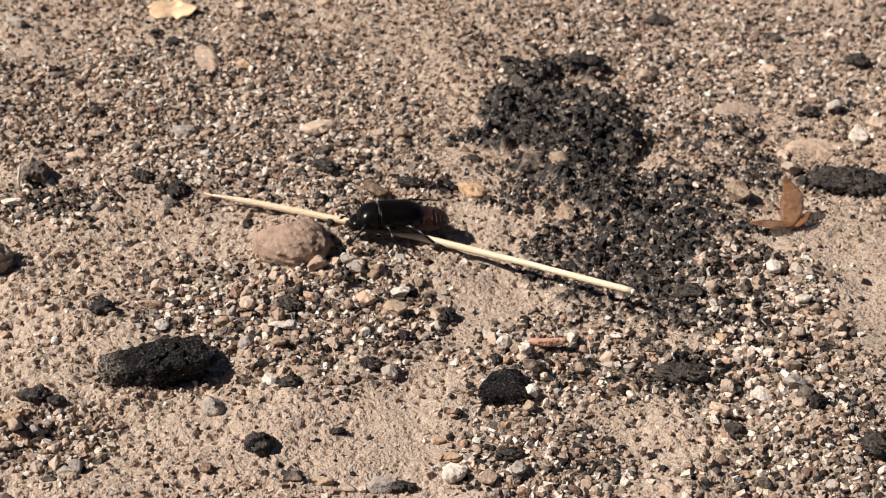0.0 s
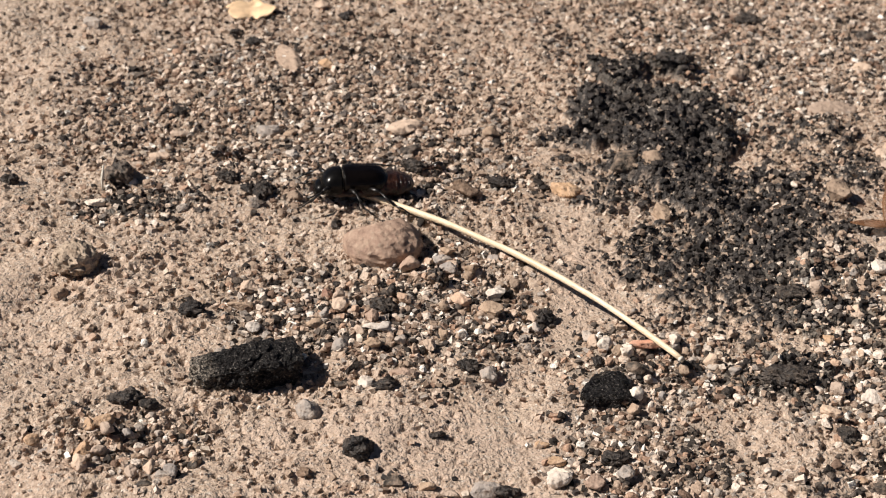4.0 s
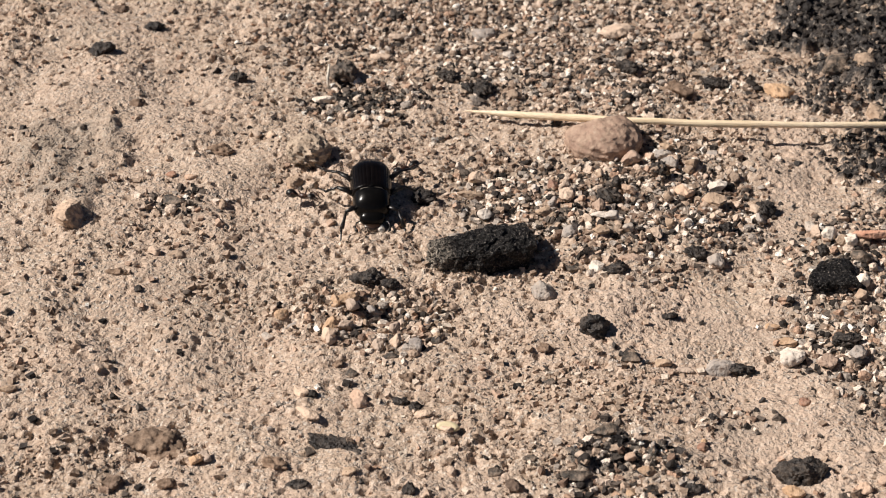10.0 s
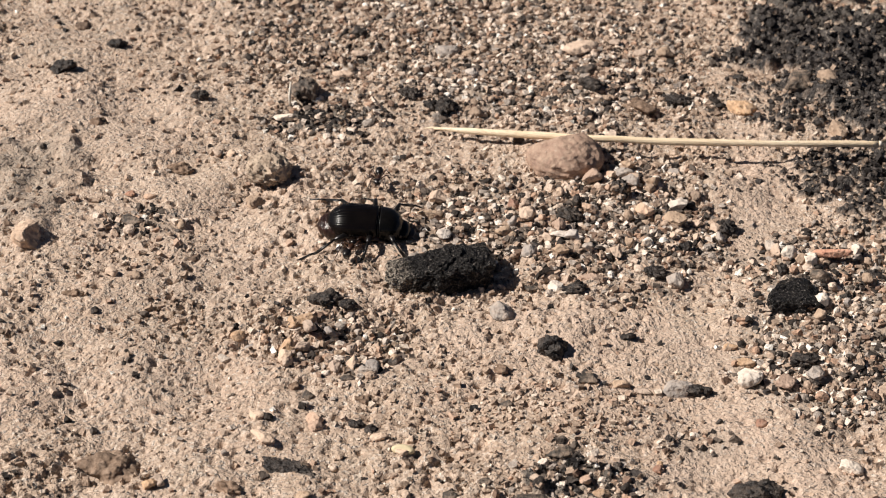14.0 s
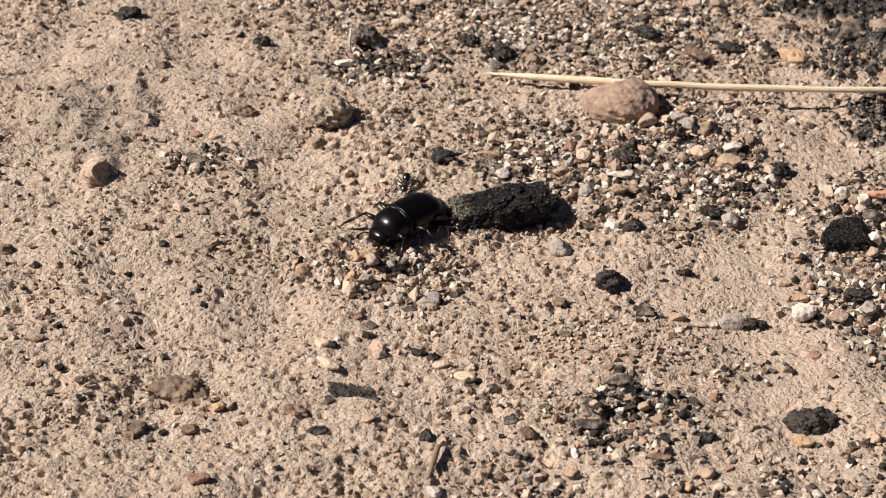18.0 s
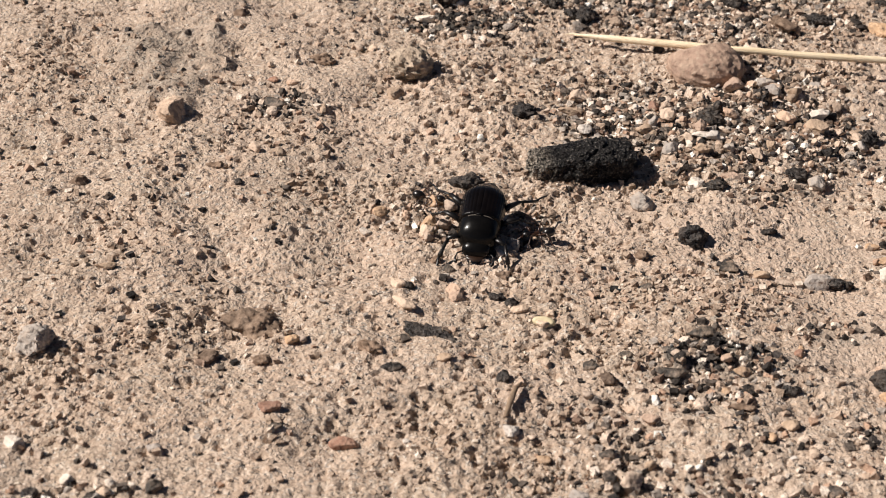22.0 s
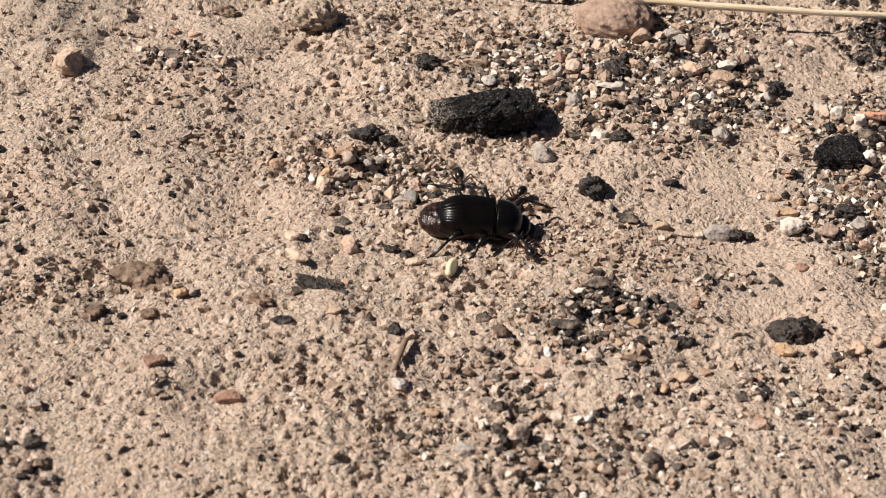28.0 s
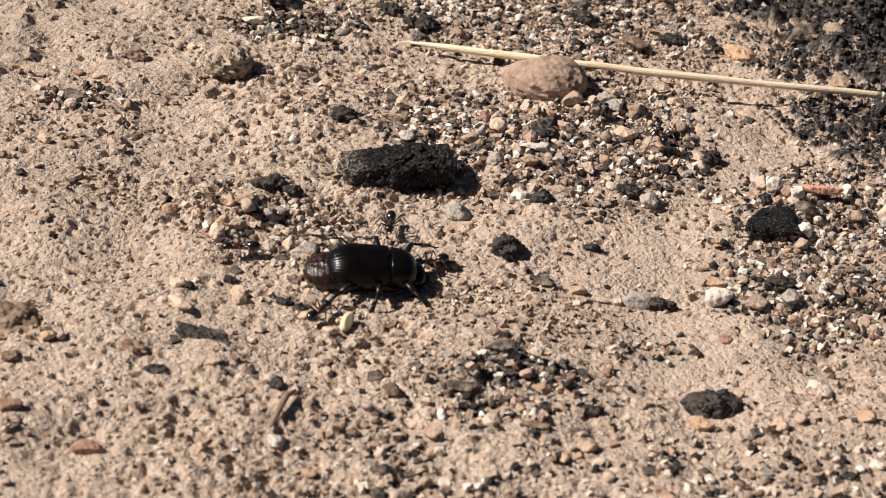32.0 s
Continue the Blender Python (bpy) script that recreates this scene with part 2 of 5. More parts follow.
def ground_material():
    mat, nt, bsdf = nodes_of("sandy_crust", 0.92)
    broad = tex(nt, "Noise", 28.0, Detail=4.0)
    base = ramp(nt, broad.outputs["Fac"], [(0.32, (0.37, 0.277, 0.207)), (0.5, (0.46, 0.347, 0.268)), (0.68, (0.53, 0.41, 0.325))])
    hue = tex(nt, "Noise", 75.0, Detail=3.0)
    base = mix(nt, 1.0, base, ramp(nt, hue.outputs["Fac"], [(0.32, (0.86, 0.88, 0.86)), (0.5, (1.0, 1.0, 1.0)), (0.66, (1.08, 1.03, 1.0))]), "MULTIPLY")
    mid = tex(nt, "Noise", 240.0, Detail=6.0, Roughness=0.65)
    base = mix(nt, 1.0, base, ramp(nt, mid.outputs["Fac"], [(0.3, (0.78, 0.76, 0.74)), (0.55, (1.0, 1.0, 1.0)), (0.75, (1.10, 1.10, 1.10))]), "MULTIPLY")
    cells = tex(nt, "Voronoi", 1150.0)
    picks = nt.nodes.new("ShaderNodeSeparateColor")
    nt.links.new(cells.outputs["Color"], picks.inputs["Color"])
    grains = ramp(nt, picks.outputs["Red"], [
        (0.0, (0.12, 0.095, 0.075)), (0.06, (0.30, 0.22, 0.163)), (0.18, (0.43, 0.325, 0.248)), (0.55, (0.53, 0.412, 0.325)), (0.84, (0.68, 0.58, 0.485))], True)
    base = mix(nt, 0.40, base, grains)
    specks, tilted = grain_normal(nt, 2100.0, 0.72)
    one = nt.nodes.new("ShaderNodeSeparateColor")
    nt.links.new(specks.outputs["Color"], one.inputs["Color"])
    small = ramp(nt, one.outputs["Red"], [
        (0.0, (0.07, 0.055, 0.045)), (0.06, (0.27, 0.20, 0.15)), (0.15, (0.44, 0.335, 0.255)), (0.46, (0.58, 0.455, 0.36)), (0.78, (0.74, 0.62, 0.51)), (0.93, (0.88, 0.81, 0.72))], True)
    base = mix(nt, 0.46, base, small)
    bare = nt.nodes.new("ShaderNodeAttribute")
    bare.attribute_name = "bare"
    base = mix(nt, mix(nt, 0.6, (0.0, 0.0, 0.0), bare.outputs["Color"]), base, mix(nt, 1.0, (0.56, 0.43, 0.345), ramp(nt, mid.outputs["Fac"], [(0.3, (0.8, 0.78, 0.76)), (0.7, (1.08, 1.08, 1.08))]), "MULTIPLY"))
    # dark dots painted into the colour as the shade in small pits
    pit_cells = tex(nt, "Voronoi", 560.0)
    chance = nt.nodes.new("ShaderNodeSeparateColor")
    nt.links.new(pit_cells.outputs["Color"], chance.inputs["Color"])
    pit_shade = mix(nt, 1.0, ramp(nt, pit_cells.outputs["Distance"], [(0.16, (1, 1, 1)), (0.34, (0, 0, 0))]), ramp(nt, chance.outputs["Green"], [(0.8, (0, 0, 0)), (0.92, (0.5, 0.5, 0.5))]), "MULTIPLY")
    base = mix(nt, pit_shade, base, (0.20, 0.145, 0.105))
    fine0 = tex(nt, "Noise", 900.0, Detail=5.0, Roughness=0.7)
    tar = nt.nodes.new("ShaderNodeAttribute")
    tar.attribute_name = "tar"
    # palest stops: dust grains, plus glints painted into the tar colour
    lumps = ramp(nt, fine0.outputs["Fac"], [(0.33, (0.014, 0.012, 0.0115)), (0.52, (0.042, 0.036, 0.033)), (0.60, (0.12, 0.10, 0.086)), (0.67, (0.50, 0.42, 0.35))])
    base = mix(nt, tar.outputs["Fac"], base, lumps)
    nt.links.new(mix(nt, tar.outputs["Fac"], (0.92, 0.92, 0.92), (0.5, 0.5, 0.5)), bsdf.inputs["Roughness"])
    bsdf.inputs["Specular IOR Level"].default_value = 0.3
    grey = nt.nodes.new("ShaderNodeAttribute")
    grey.attribute_name = "grey"
    base = mix(nt, grey.outputs["Fac"], base, (0.23, 0.20, 0.165))
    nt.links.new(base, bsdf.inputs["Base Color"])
    first = relief(nt, bsdf, mid.outputs["Fac"], 0.6, 0.002, tilted)
    fine = tex(nt, "Noise", 1300.0, Detail=2.0, Roughness=0.6)
    second = relief(nt, bsdf, fine.outputs["Fac"], 0.8, 0.0009, first)
    relief(nt, bsdf, cells.outputs["Distance"], 0.25, 0.0003, second)
    return mat


def asphalt_material():
    mat, nt, bsdf = nodes_of("old_asphalt", 0.45)
    bsdf.inputs["Specular IOR Level"].default_value = 0.22
    cells, tilted = grain_normal(nt, 1700.0, 1.3)
    fine = tex(nt, "Noise", 2600.0, Detail=5.0, Roughness=0.7)
    # palest stop: light grains, and sun glints put in as colour
    base = ramp(nt, fine.outputs["Fac"], [(0.38, (0.006, 0.0054, 0.0054)), (0.53, (0.017, 0.015, 0.0145)), (0.59, (0.05, 0.044, 0.041)), (0.66, (0.42, 0.375, 0.33))])
    dust = tex(nt, "Noise", 260.0, Detail=4.0)
    base = mix(nt, ramp(nt, dust.outputs["Fac"], [(0.64, (0, 0, 0)), (0.80, (0.4, 0.4, 0.4))]), base, (0.30, 0.24, 0.185))
    place = nt.nodes.new("ShaderNodeSeparateXYZ")
    nt.links.new(nt.nodes["co"].outputs["Object"], place.inputs["Vector"])
    end = nt.nodes.new("ShaderNodeMapRange")
    for key, value in (("From Min", -0.0055), ("From Max", -0.0088), ("To Min", 0.0), ("To Max", 1.0)):
        end.inputs[key].default_value = value
    nt.links.new(place.outputs["X"], end.inputs["Value"])
    worn = mix(nt, 1.0, end.outputs["Result"], ramp(nt, fine.outputs["Fac"], [(0.42, (0, 0, 0)), (0.6, (1, 1, 1))]), "MULTIPLY")
    base = mix(nt, worn, base, (0.52, 0.45, 0.37))
    nt.links.new(base, bsdf.inputs["Base Color"])
    first = relief(nt, bsdf, cells.outputs["Distance"], 0.8, 0.0006, tilted)
    relief(nt, bsdf, fine.outputs["Fac"], 0.9, 0.0007, first)
    return mat


def plain(name, colour, rough, vary=0.2, scale=900.0, bump=0.0, coat=0.0):
    mat, nt, bsdf = nodes_of(name, rough)
    cloud = tex(nt, "Noise", scale, Detail=4.0)
    low, high = tuple(c * (1 - vary) for c in colour), tuple(min(1.0, c * (1 + vary)) for c in colour)
    nt.links.new(ramp(nt, cloud.outputs["Fac"], [(0.3, low), (0.7, high)]), bsdf.inputs["Base Color"])
    if bump:
        relief(nt, bsdf, cloud.outputs["Fac"], 0.6, bump)
    if coat:
        bsdf.inputs["Coat Weight"].default_value = coat
        bsdf.inputs["Coat Roughness"].default_value = 0.12
    return mat


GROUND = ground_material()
ASPHALT = asphalt_material()
SHELL = plain("black_chitin", (0.0042, 0.0038, 0.0036), 0.25, 0.3, 1500.0, 0.00004, 0.0)
SHELL.node_tree.nodes["Principled BSDF"].inputs["Specular IOR Level"].default_value = 0.2
SHELL_EDGE = plain("dark_brown_chitin", (0.022, 0.011, 0.006), 0.34, 0.4, 900.0, 0.00006, 0.3)
BELLY = plain("reddish_brown_chitin", (0.022, 0.0080, 0.0045), 0.28, 0.9, 1100.0, 0.0007)
WING = plain("dark_brown_black_chitin", (0.0030, 0.0020, 0.0017), 0.26, 0.4, 700.0, 0.00004, 0.0)
WING.node_tree.nodes["Principled BSDF"].inputs["Specular IOR Level"].default_value = 0.22
LEG = plain("black_leg_chitin", (0.0055, 0.0042, 0.0036), 0.36, 0.3, 1500.0, 0.0001, 0.0)
HAIR = plain("pale_fringe_hair", (0.17, 0.145, 0.12), 0.7, 0.3, 2500.0, 0.0001)
ANT_BLACK = plain("ant_black", (0.008, 0.006, 0.005), 0.28, 0.3, 2500.0, 0.0, 0.3)
ANT_BROWN = plain("ant_brown", (0.045, 0.019, 0.010), 0.36, 0.3, 2500.0, 0.0, 0.15)
LEAF = plain("dry_leaf", (0.78, 0.55, 0.34), 0.7, 0.3, 300.0, 0.0006)
HUSK = plain("amber_husk", (0.24, 0.115, 0.055), 0.25, 0.5, 250.0, 0.0003)
HUSK.node_tree.nodes["Principled BSDF"].inputs["Alpha"].default_value = 0.62
SEED = plain("pale_green_seed", (0.62, 0.53, 0.34), 0.55, 0.15, 500.0, 0.0002)
TWIG = plain("dead_twig", (0.26, 0.18, 0.12), 0.85, 0.35, 700.0, 0.0005)
PALE = plain("bleached_straw", (0.68, 0.63, 0.54), 0.7, 0.15, 600.0, 0.0003)


def straw_material():
    mat, nt, bsdf = nodes_of("dry_straw", 0.5)
    wave = tex(nt, "Noise", 60.0, Detail=4.0)
    base = ramp(nt, wave.outputs["Fac"], [(0.3, (0.76, 0.61, 0.42)), (0.7, (0.86, 0.73, 0.55))])
    co = nt.nodes["co"]
    squash = nt.nodes.new("ShaderNodeMapping")
    squash.inputs["Scale"].default_value = (60.0, 5200.0, 5200.0)
    nt.links.new(co.outputs["Object"], squash.inputs["Vector"])
    fibre = nt.nodes.new("ShaderNodeTexNoise")
    fibre.inputs["Scale"].default_value = 1.0
    nt.links.new(squash.outputs["Vector"], fibre.inputs["Vector"])
    base = mix(nt, 1.0, base, ramp(nt, fibre.outputs["Fac"], [(0.3, (0.80, 0.77, 0.70)), (0.6, (1.05, 1.05, 1.05))]), "MULTIPLY")
    nt.links.new(base, bsdf.inputs["Base Color"])
    relief(nt, bsdf, fibre.outputs["Fac"], 0.4, 0.0003)
    return mat


STRAW = straw_material()


# ---- shapes ----
def lattice(x, y, seed):
    """Smooth value noise, 0 to 1."""
    x, y = np.asarray(x, float), np.asarray(y, float)
    ix, iy = np.floor(x), np.floor(y)
    fx, fy = x - ix, y - iy
    fx, fy = fx * fx * (3 - 2 * fx), fy * fy * (3 - 2 * fy)

    def corner(a, b):
        v = np.sin(a * 127.1 + b * 311.7 + seed * 74.7) * 43758.5453
        return v - np.floor(v)

    low = corner(ix, iy) * (1 - fx) + corner(ix + 1, iy) * fx
    high = corner(ix, iy + 1) * (1 - fx) + corner(ix + 1, iy + 1) * fx
    return low * (1 - fy) + high * fy


def cells2(x, y, size, seed):
    """Distance to the middle of the nearest of scattered cells, in cells, and that cell's own number, 0 to 1."""
    x, y = np.asarray(x, float) / size, np.asarray(y, float) / size
    x, y = 0.83 * x - 0.56 * y, 0.56 * x + 0.83 * y
    ix, iy = np.floor(x), np.floor(y)
    best, own = np.full(x.shape, 9.0), np.zeros(x.shape)

    def chance(a, b, k):
        v = np.sin(a * 127.1 + b * 311.7 + (seed + k) * 74.7) * 43758.5453
        return v - np.floor(v)

    for i in (-1, 0, 1):
        for j in (-1, 0, 1):
            a, b = ix + i, iy + j
            d = np.hypot(a + chance(a, b, 0.3) - x, b + chance(a, b, 5.1) - y)
            near = d < best
            best, own = np.where(near, d, best), np.where(near, chance(a, b, 9.7), own)
    return best, own


def cells3(p, size, seed):
    """The same distance for points in space."""
    p = p / size
    whole = np.floor(p)
    best = np.full(len(p), 9.0)
    for i in (-1, 0, 1):
        for j in (-1, 0, 1):
            for k in (-1, 0, 1):
                c = whole + (i, j, k)
                v = np.sin(c @ np.array([[127.1, 269.5, 113.5], [311.7, 183.3, 271.9], [74.7, 246.1, 124.6]]) + seed) * 43758.5453
                best = np.minimum(best, np.linalg.norm(c + (v - np.floor(v)) - p, axis=1))
    return best


def spot(x, y, cx, cy, rx, ry, turn=0.0, soft=0.35):
    """1 inside an ellipse with a ragged edge, 0 outside."""
    x, y = np.broadcast_arrays(np.asarray(x, float), np.asarray(y, float))
    c, s = math.cos(radians(turn)), math.sin(radians(turn))
    u, v = ((x - cx) * c + (y - cy) * s) / rx, (-(x - cx) * s + (y - cy) * c) / ry
    far, out = np.hypot(u, v), np.zeros(x.shape)
    near = far < 1.6 + soft
    p, q = x[near], y[near]
    ragged = (lattice(p / 7, q / 7, 3) - 0.5) * 0.7 + (lattice(p / 2.5, q / 2.5, 4) - 0.5) * 0.45
    out[near] = np.clip((1 + soft - far[near] - ragged) / (2 * soft), 0, 1)
    return out


def most(*some):
    return np.maximum.reduce(some)


def tar_core(x, y):
    """The solid black crust."""
    return most(spot(x, y, 82, 90, 18, 16, soft=0.2), spot(x, y, 88, 68, 9, 12, soft=0.2), spot(x, y, 79, 117, 7, 8, soft=0.2), 0.9 * spot(x, y, 92, 118, 7, 5, soft=0.2))


def tar_map(x, y):
    return most(tar_core(x, y), 0.55 * spot(x, y, 80, 68, 14, 16), 0.8 * spot(x, y, 99, 33, 20, 24), 0.6 * spot(x, y, 84, 40, 15, 14), 0.8 * spot(x, y, 95, -3, 11, 6),
                0.7 * spot(x, y, 104, 58, 13, 14), 0.4 * spot(x, y, 117, 88, 12, 10), spot(x, y, 144, 69, 10, 5), 0.5 * spot(x, y, 122, 72, 9, 9), 0.6 * spot(x, y, -24, 54, 8, 4), 0.5 * spot(x, y, 20, -62, 8, 4))


def nodules(x, y):
    """Black tar nodules: their height over the sand in millimetres, and where they are."""
    cover = tar_map(x, y)
    far, own = cells2(x, y, 1.9, 61)
    far2, own2 = cells2(x, y, 1.0, 67)
    there = np.clip((1.12 * cover - own) * 9, 0, 1) * np.clip((0.85 - far) * 6, 0, 1)
    there2 = np.clip((0.85 * cover - own2) * 9, 0, 1) * np.clip((0.85 - far2) * 6, 0, 1)
    return np.maximum(there * (1.3 - 1.4 * far + 0.9 * own), there2 * (0.9 - 1.0 * far2)), np.maximum.reduce([there, there2, np.clip(2.2 * tar_core(x, y) - 0.8, 0, 1)])


def bed_map(x, y):
    """Where loose dark gravel lies thick."""
    return most(spot(x, y, 33, 16, 20, 20), 0.9 * spot(x, y, 8, 17, 12, 17), spot(x, y, 74, 0, 18, 13), spot(x, y, 117, 12, 15, 28), spot(x, y, 66, -29, 14, 15), 0.6 * spot(x, y, 20, -66, 11, 11),
                0.8 * spot(x, y, -17, -27, 8, 9), 0.6 * spot(x, y, -25, 55, 13, 9), 0.3 * spot(x, y, 60, -82, 24, 10), 0.7 * spot(x, y, 22, 72, 28, 22),
                0.5 * spot(x, y, 2, 95, 40, 38), 0.5 * spot(x, y, 120, 128, 50, 30), 0.7 * spot(x, y, 124, -30, 27, 16), 0.5 * spot(x, y, 126, -2, 16, 16), 0.25 * spot(x, y, 14, -98, 24, 9), 0.12 * spot(x, y, 45, -86, 22, 12), 0.3 * spot(x, y, -68, -108, 11, 6), 0.8 * spot(x, y, 112, -10, 17, 13), 0.6 * spot(x, y, 40, -50, 7, 4), 0.5 * spot(x, y, -58, 11, 7, 5), 0.35 * spot(x, y, 5, -82, 8, 5))


def bare_map(x, y):
    """Smooth crust with little loose grit."""
    return most(spot(x, y, 60, 31, 8, 19), spot(x, y, 26, -24, 24, 10), spot(x, y, 137, 22, 8, 22), spot(x, y, 50, -58, 16, 12), 0.7 * spot(x, y, 60, 6, 7, 9), 0.5 * spot(x, y, 5, -35, 16, 10), 0.6 * spot(x, y, 77, -20, 11, 6), 0.8 * spot(x, y, 38, -42, 22, 9), 0.5 * spot(x, y, -45, 5, 26, 20), 0.45 * spot(x, y, -55, -40, 30, 14), 0.5 * spot(x, y, -15, -72, 18, 8), 0.45 * spot(x, y, -80, 50, 30, 25))


def grey_map(x, y):
    return most(0.6 * spot(x, y, -82, 25, 9, 15), 0.75 * bed_map(x, y), 0.2 * spot(x, y, -48, -20, 10, 22))


def crumbly(x, y):
    """How broken the crust is, from smooth to crumbled."""
    k = np.clip(lattice(x / 21, y / 21, 41) * 0.65 + lattice(x / 8, y / 8, 42) * 0.35, 0.2, 0.8)
    return 0.16 + 1.5 * ((k - 0.2) / 0.6) ** 2


def ground_z(x, y):
    """Height of the ground, all in millimetres."""
    x, y = np.asarray(x, float), np.asarray(y, float)
    near = np.exp(-((np.abs(x - 25) / 260) ** 4 + (np.abs(y - 20) / 260) ** 4))
    u, v = 0.86 * x - 0.51 * y, 0.51 * x + 0.86 * y
    z = 1.5 * (lattice(x / 42, y / 42, 1) - 0.5) + 2.5 * (lattice(u / 14, v / 14, 2) - 0.5) + 1.5 * (lattice(v / 7.5, u / 7.5, 12) - 0.5)
    rough = (1 - 0.6 * bare_map(x, y)) * crumbly(x, y)
    fine = 0.85 * (lattice(v / 3.6, u / 3.6, 5) - 0.5) + 0.6 * (lattice(u / 1.7, v / 1.7, 6) - 0.5)
    far, own = cells2(x, y, 1.25, 71)
    crust = 0.55 * (0.5 - far) * (0.4 + 0.9 * own)
    hole, chance = cells2(x, y, 2.1, 77)
    pitted = np.clip(2.6 * lattice(u / 9, v / 9, 51) * lattice(x / 23, y / 23, 52), 0, 1)
    pits = -1.5 * np.clip(1 - hole / (0.12 + 0.22 * chance), 0, 1) ** 0.6 * (chance > 0.96 - 0.5 * pitted)
    hole, chance = cells2(x, y, 4.3, 79)
    pits = pits - 1.5 * np.clip(1 - hole / (0.08 + 0.2 * chance), 0, 1) ** 0.6 * (chance > 0.95 - 0.5 * pitted)
    core = tar_core(x, y)
    plate = cells2(x, y, 5.5, 83)
    tar = core * (0.6 + 2.0 * lattice(x / 8, y / 8, 9) + 2.4 * plate[1] - 1.4 * plate[0]) + nodules(x, y)[0] - 1.6 * spot(x, y, 95, 65, 5, 6) * core
    return (z + rough * (fine + crust) + (0.35 + 0.65 * rough) * pits + tar - 0.35 * bed_map(x, y) + spot(x, y, -82, 25, 9, 15) * (0.6 + 2.6 * lattice(x / 4.2, y / 4.2, 33))) * near


def mesh_of(name, verts, faces, material, smooth=True):
    me = bpy.data.meshes.new(name)
    verts, faces = np.asarray(verts, np.float32), np.asarray(faces, np.int32)
    n, k = faces.shape
    me.vertices.add(len(verts))
    me.vertices.foreach_set("co", verts.ravel())
    me.loops.add(n * k)
    me.loops.foreach_set("vertex_index", faces.ravel())
    me.polygons.add(n)
    me.polygons.foreach_set("loop_start", np.arange(0, n * k, k, dtype=np.int32))
    me.polygons.foreach_set("use_smooth", np.full(n, smooth))
    me.update(calc_edges=True)
    me.materials.append(material)
    return me


BALLS = {}


def ball(level):
    if level not in BALLS:
        bm = bmesh.new()
        bmesh.ops.create_icosphere(bm, subdivisions=level, radius=1.0)
        BALLS[level] = (np.array([v.co[:] for v in bm.verts]), np.array([[v.index for v in f.verts] for f in bm.faces]))
        bm.free()
    return BALLS[level]


def part(name, bm, material, parent, label=""):
    """One mesh object under a thing or a part; bm: a bmesh or a ready mesh."""
    if isinstance(bm, bmesh.types.BMesh):
        me = bpy.data.meshes.new(name)
        bm.to_mesh(me)
        bm.free()
        me.materials.append(material)
    else:
        me = bm
    ob = new(name, me)
    ob.parent = parent
    return tagged(ob, label)


def bumps3(p, size, seed):
    """Rough noise for points of a surface."""
    a, b, c = p[:, 0] / size, p[:, 1] / size, p[:, 2] / size
    return (lattice(a + 0.37 * c, b - 0.21 * c, seed) + lattice(b + 0.31 * a, c + 0.17 * a, seed + 1) + lattice(c - 0.29 * b, a + 0.4 * b, seed + 2)) / 1.5 - 1.0


def lump(rx, ry, rz, seed, level=3, facets=7, rough=0.10, fine=0.0):
    """Points and faces of a worn stone with flats and rounded edges, in the unit of its radii."""
    rng = np.random.RandomState(seed)
    v, f = ball(level)
    v = v.copy()
    for _ in range(facets):
        n = rng.normal(size=3)
        n /= np.linalg.norm(n)
        over = np.clip(v @ n - rng.uniform(0.5, 0.84), 0, None)
        v = v - 0.96 * over[:, None] * n
    v *= (1 + rough * bumps3(v + seed % 17, 0.8, seed % 91))[:, None]
    if fine:
        v *= (1 + fine * bumps3(v + seed % 13, 0.17, seed % 71) + 0.6 * fine * bumps3(v, 0.08, seed % 37))[:, None]
    return v * (rx, ry, rz), f


def block(rx, ry, rz, seed, level=6, square=4.0, facets=8, rough=0.12, pit=0.35):
    """A broken block with worn corners and a pitted skin, in millimetres."""
    rng = np.random.RandomState(seed)
    v, f = ball(level)
    v = v / (np.abs(v) ** square).sum(1)[:, None] ** (1 / square)
    for _ in range(facets):
        n = rng.normal(size=3) * (1, 1, 0.7)
        n /= np.linalg.norm(n)
        v = v - 0.95 * np.clip(v @ n - rng.uniform(0.80, 1.15), 0, None)[:, None] * n
    v = v * (1 + rough * bumps3(v + seed % 17, 0.7, seed % 91))[:, None] * (rx, ry, rz)
    out = v / np.linalg.norm(v, axis=1)[:, None]
    skin = 0.5 * pit * bumps3(v, 2.2, seed % 53) + 1.5 * pit * (0.6 - cells3(v, 1.7, seed)) + 0.55 * pit * (0.6 - cells3(v, 0.6, seed + 3))
    return v + out * skin[:, None], f


def thing(name, verts, faces, material, x, y, z, label, category, group="", turn=0.0):
    """A one-mesh thing from millimetres, standing at x, y, z millimetres."""
    ob = new(name, mesh_of(name, verts * MM, faces, material))
    ob.matrix_basis = pose(x * MM, y * MM, z * MM, 0, 0, turn)
    return tagged(ob, label, category, group)


seeds = iter(range(100, 9000))


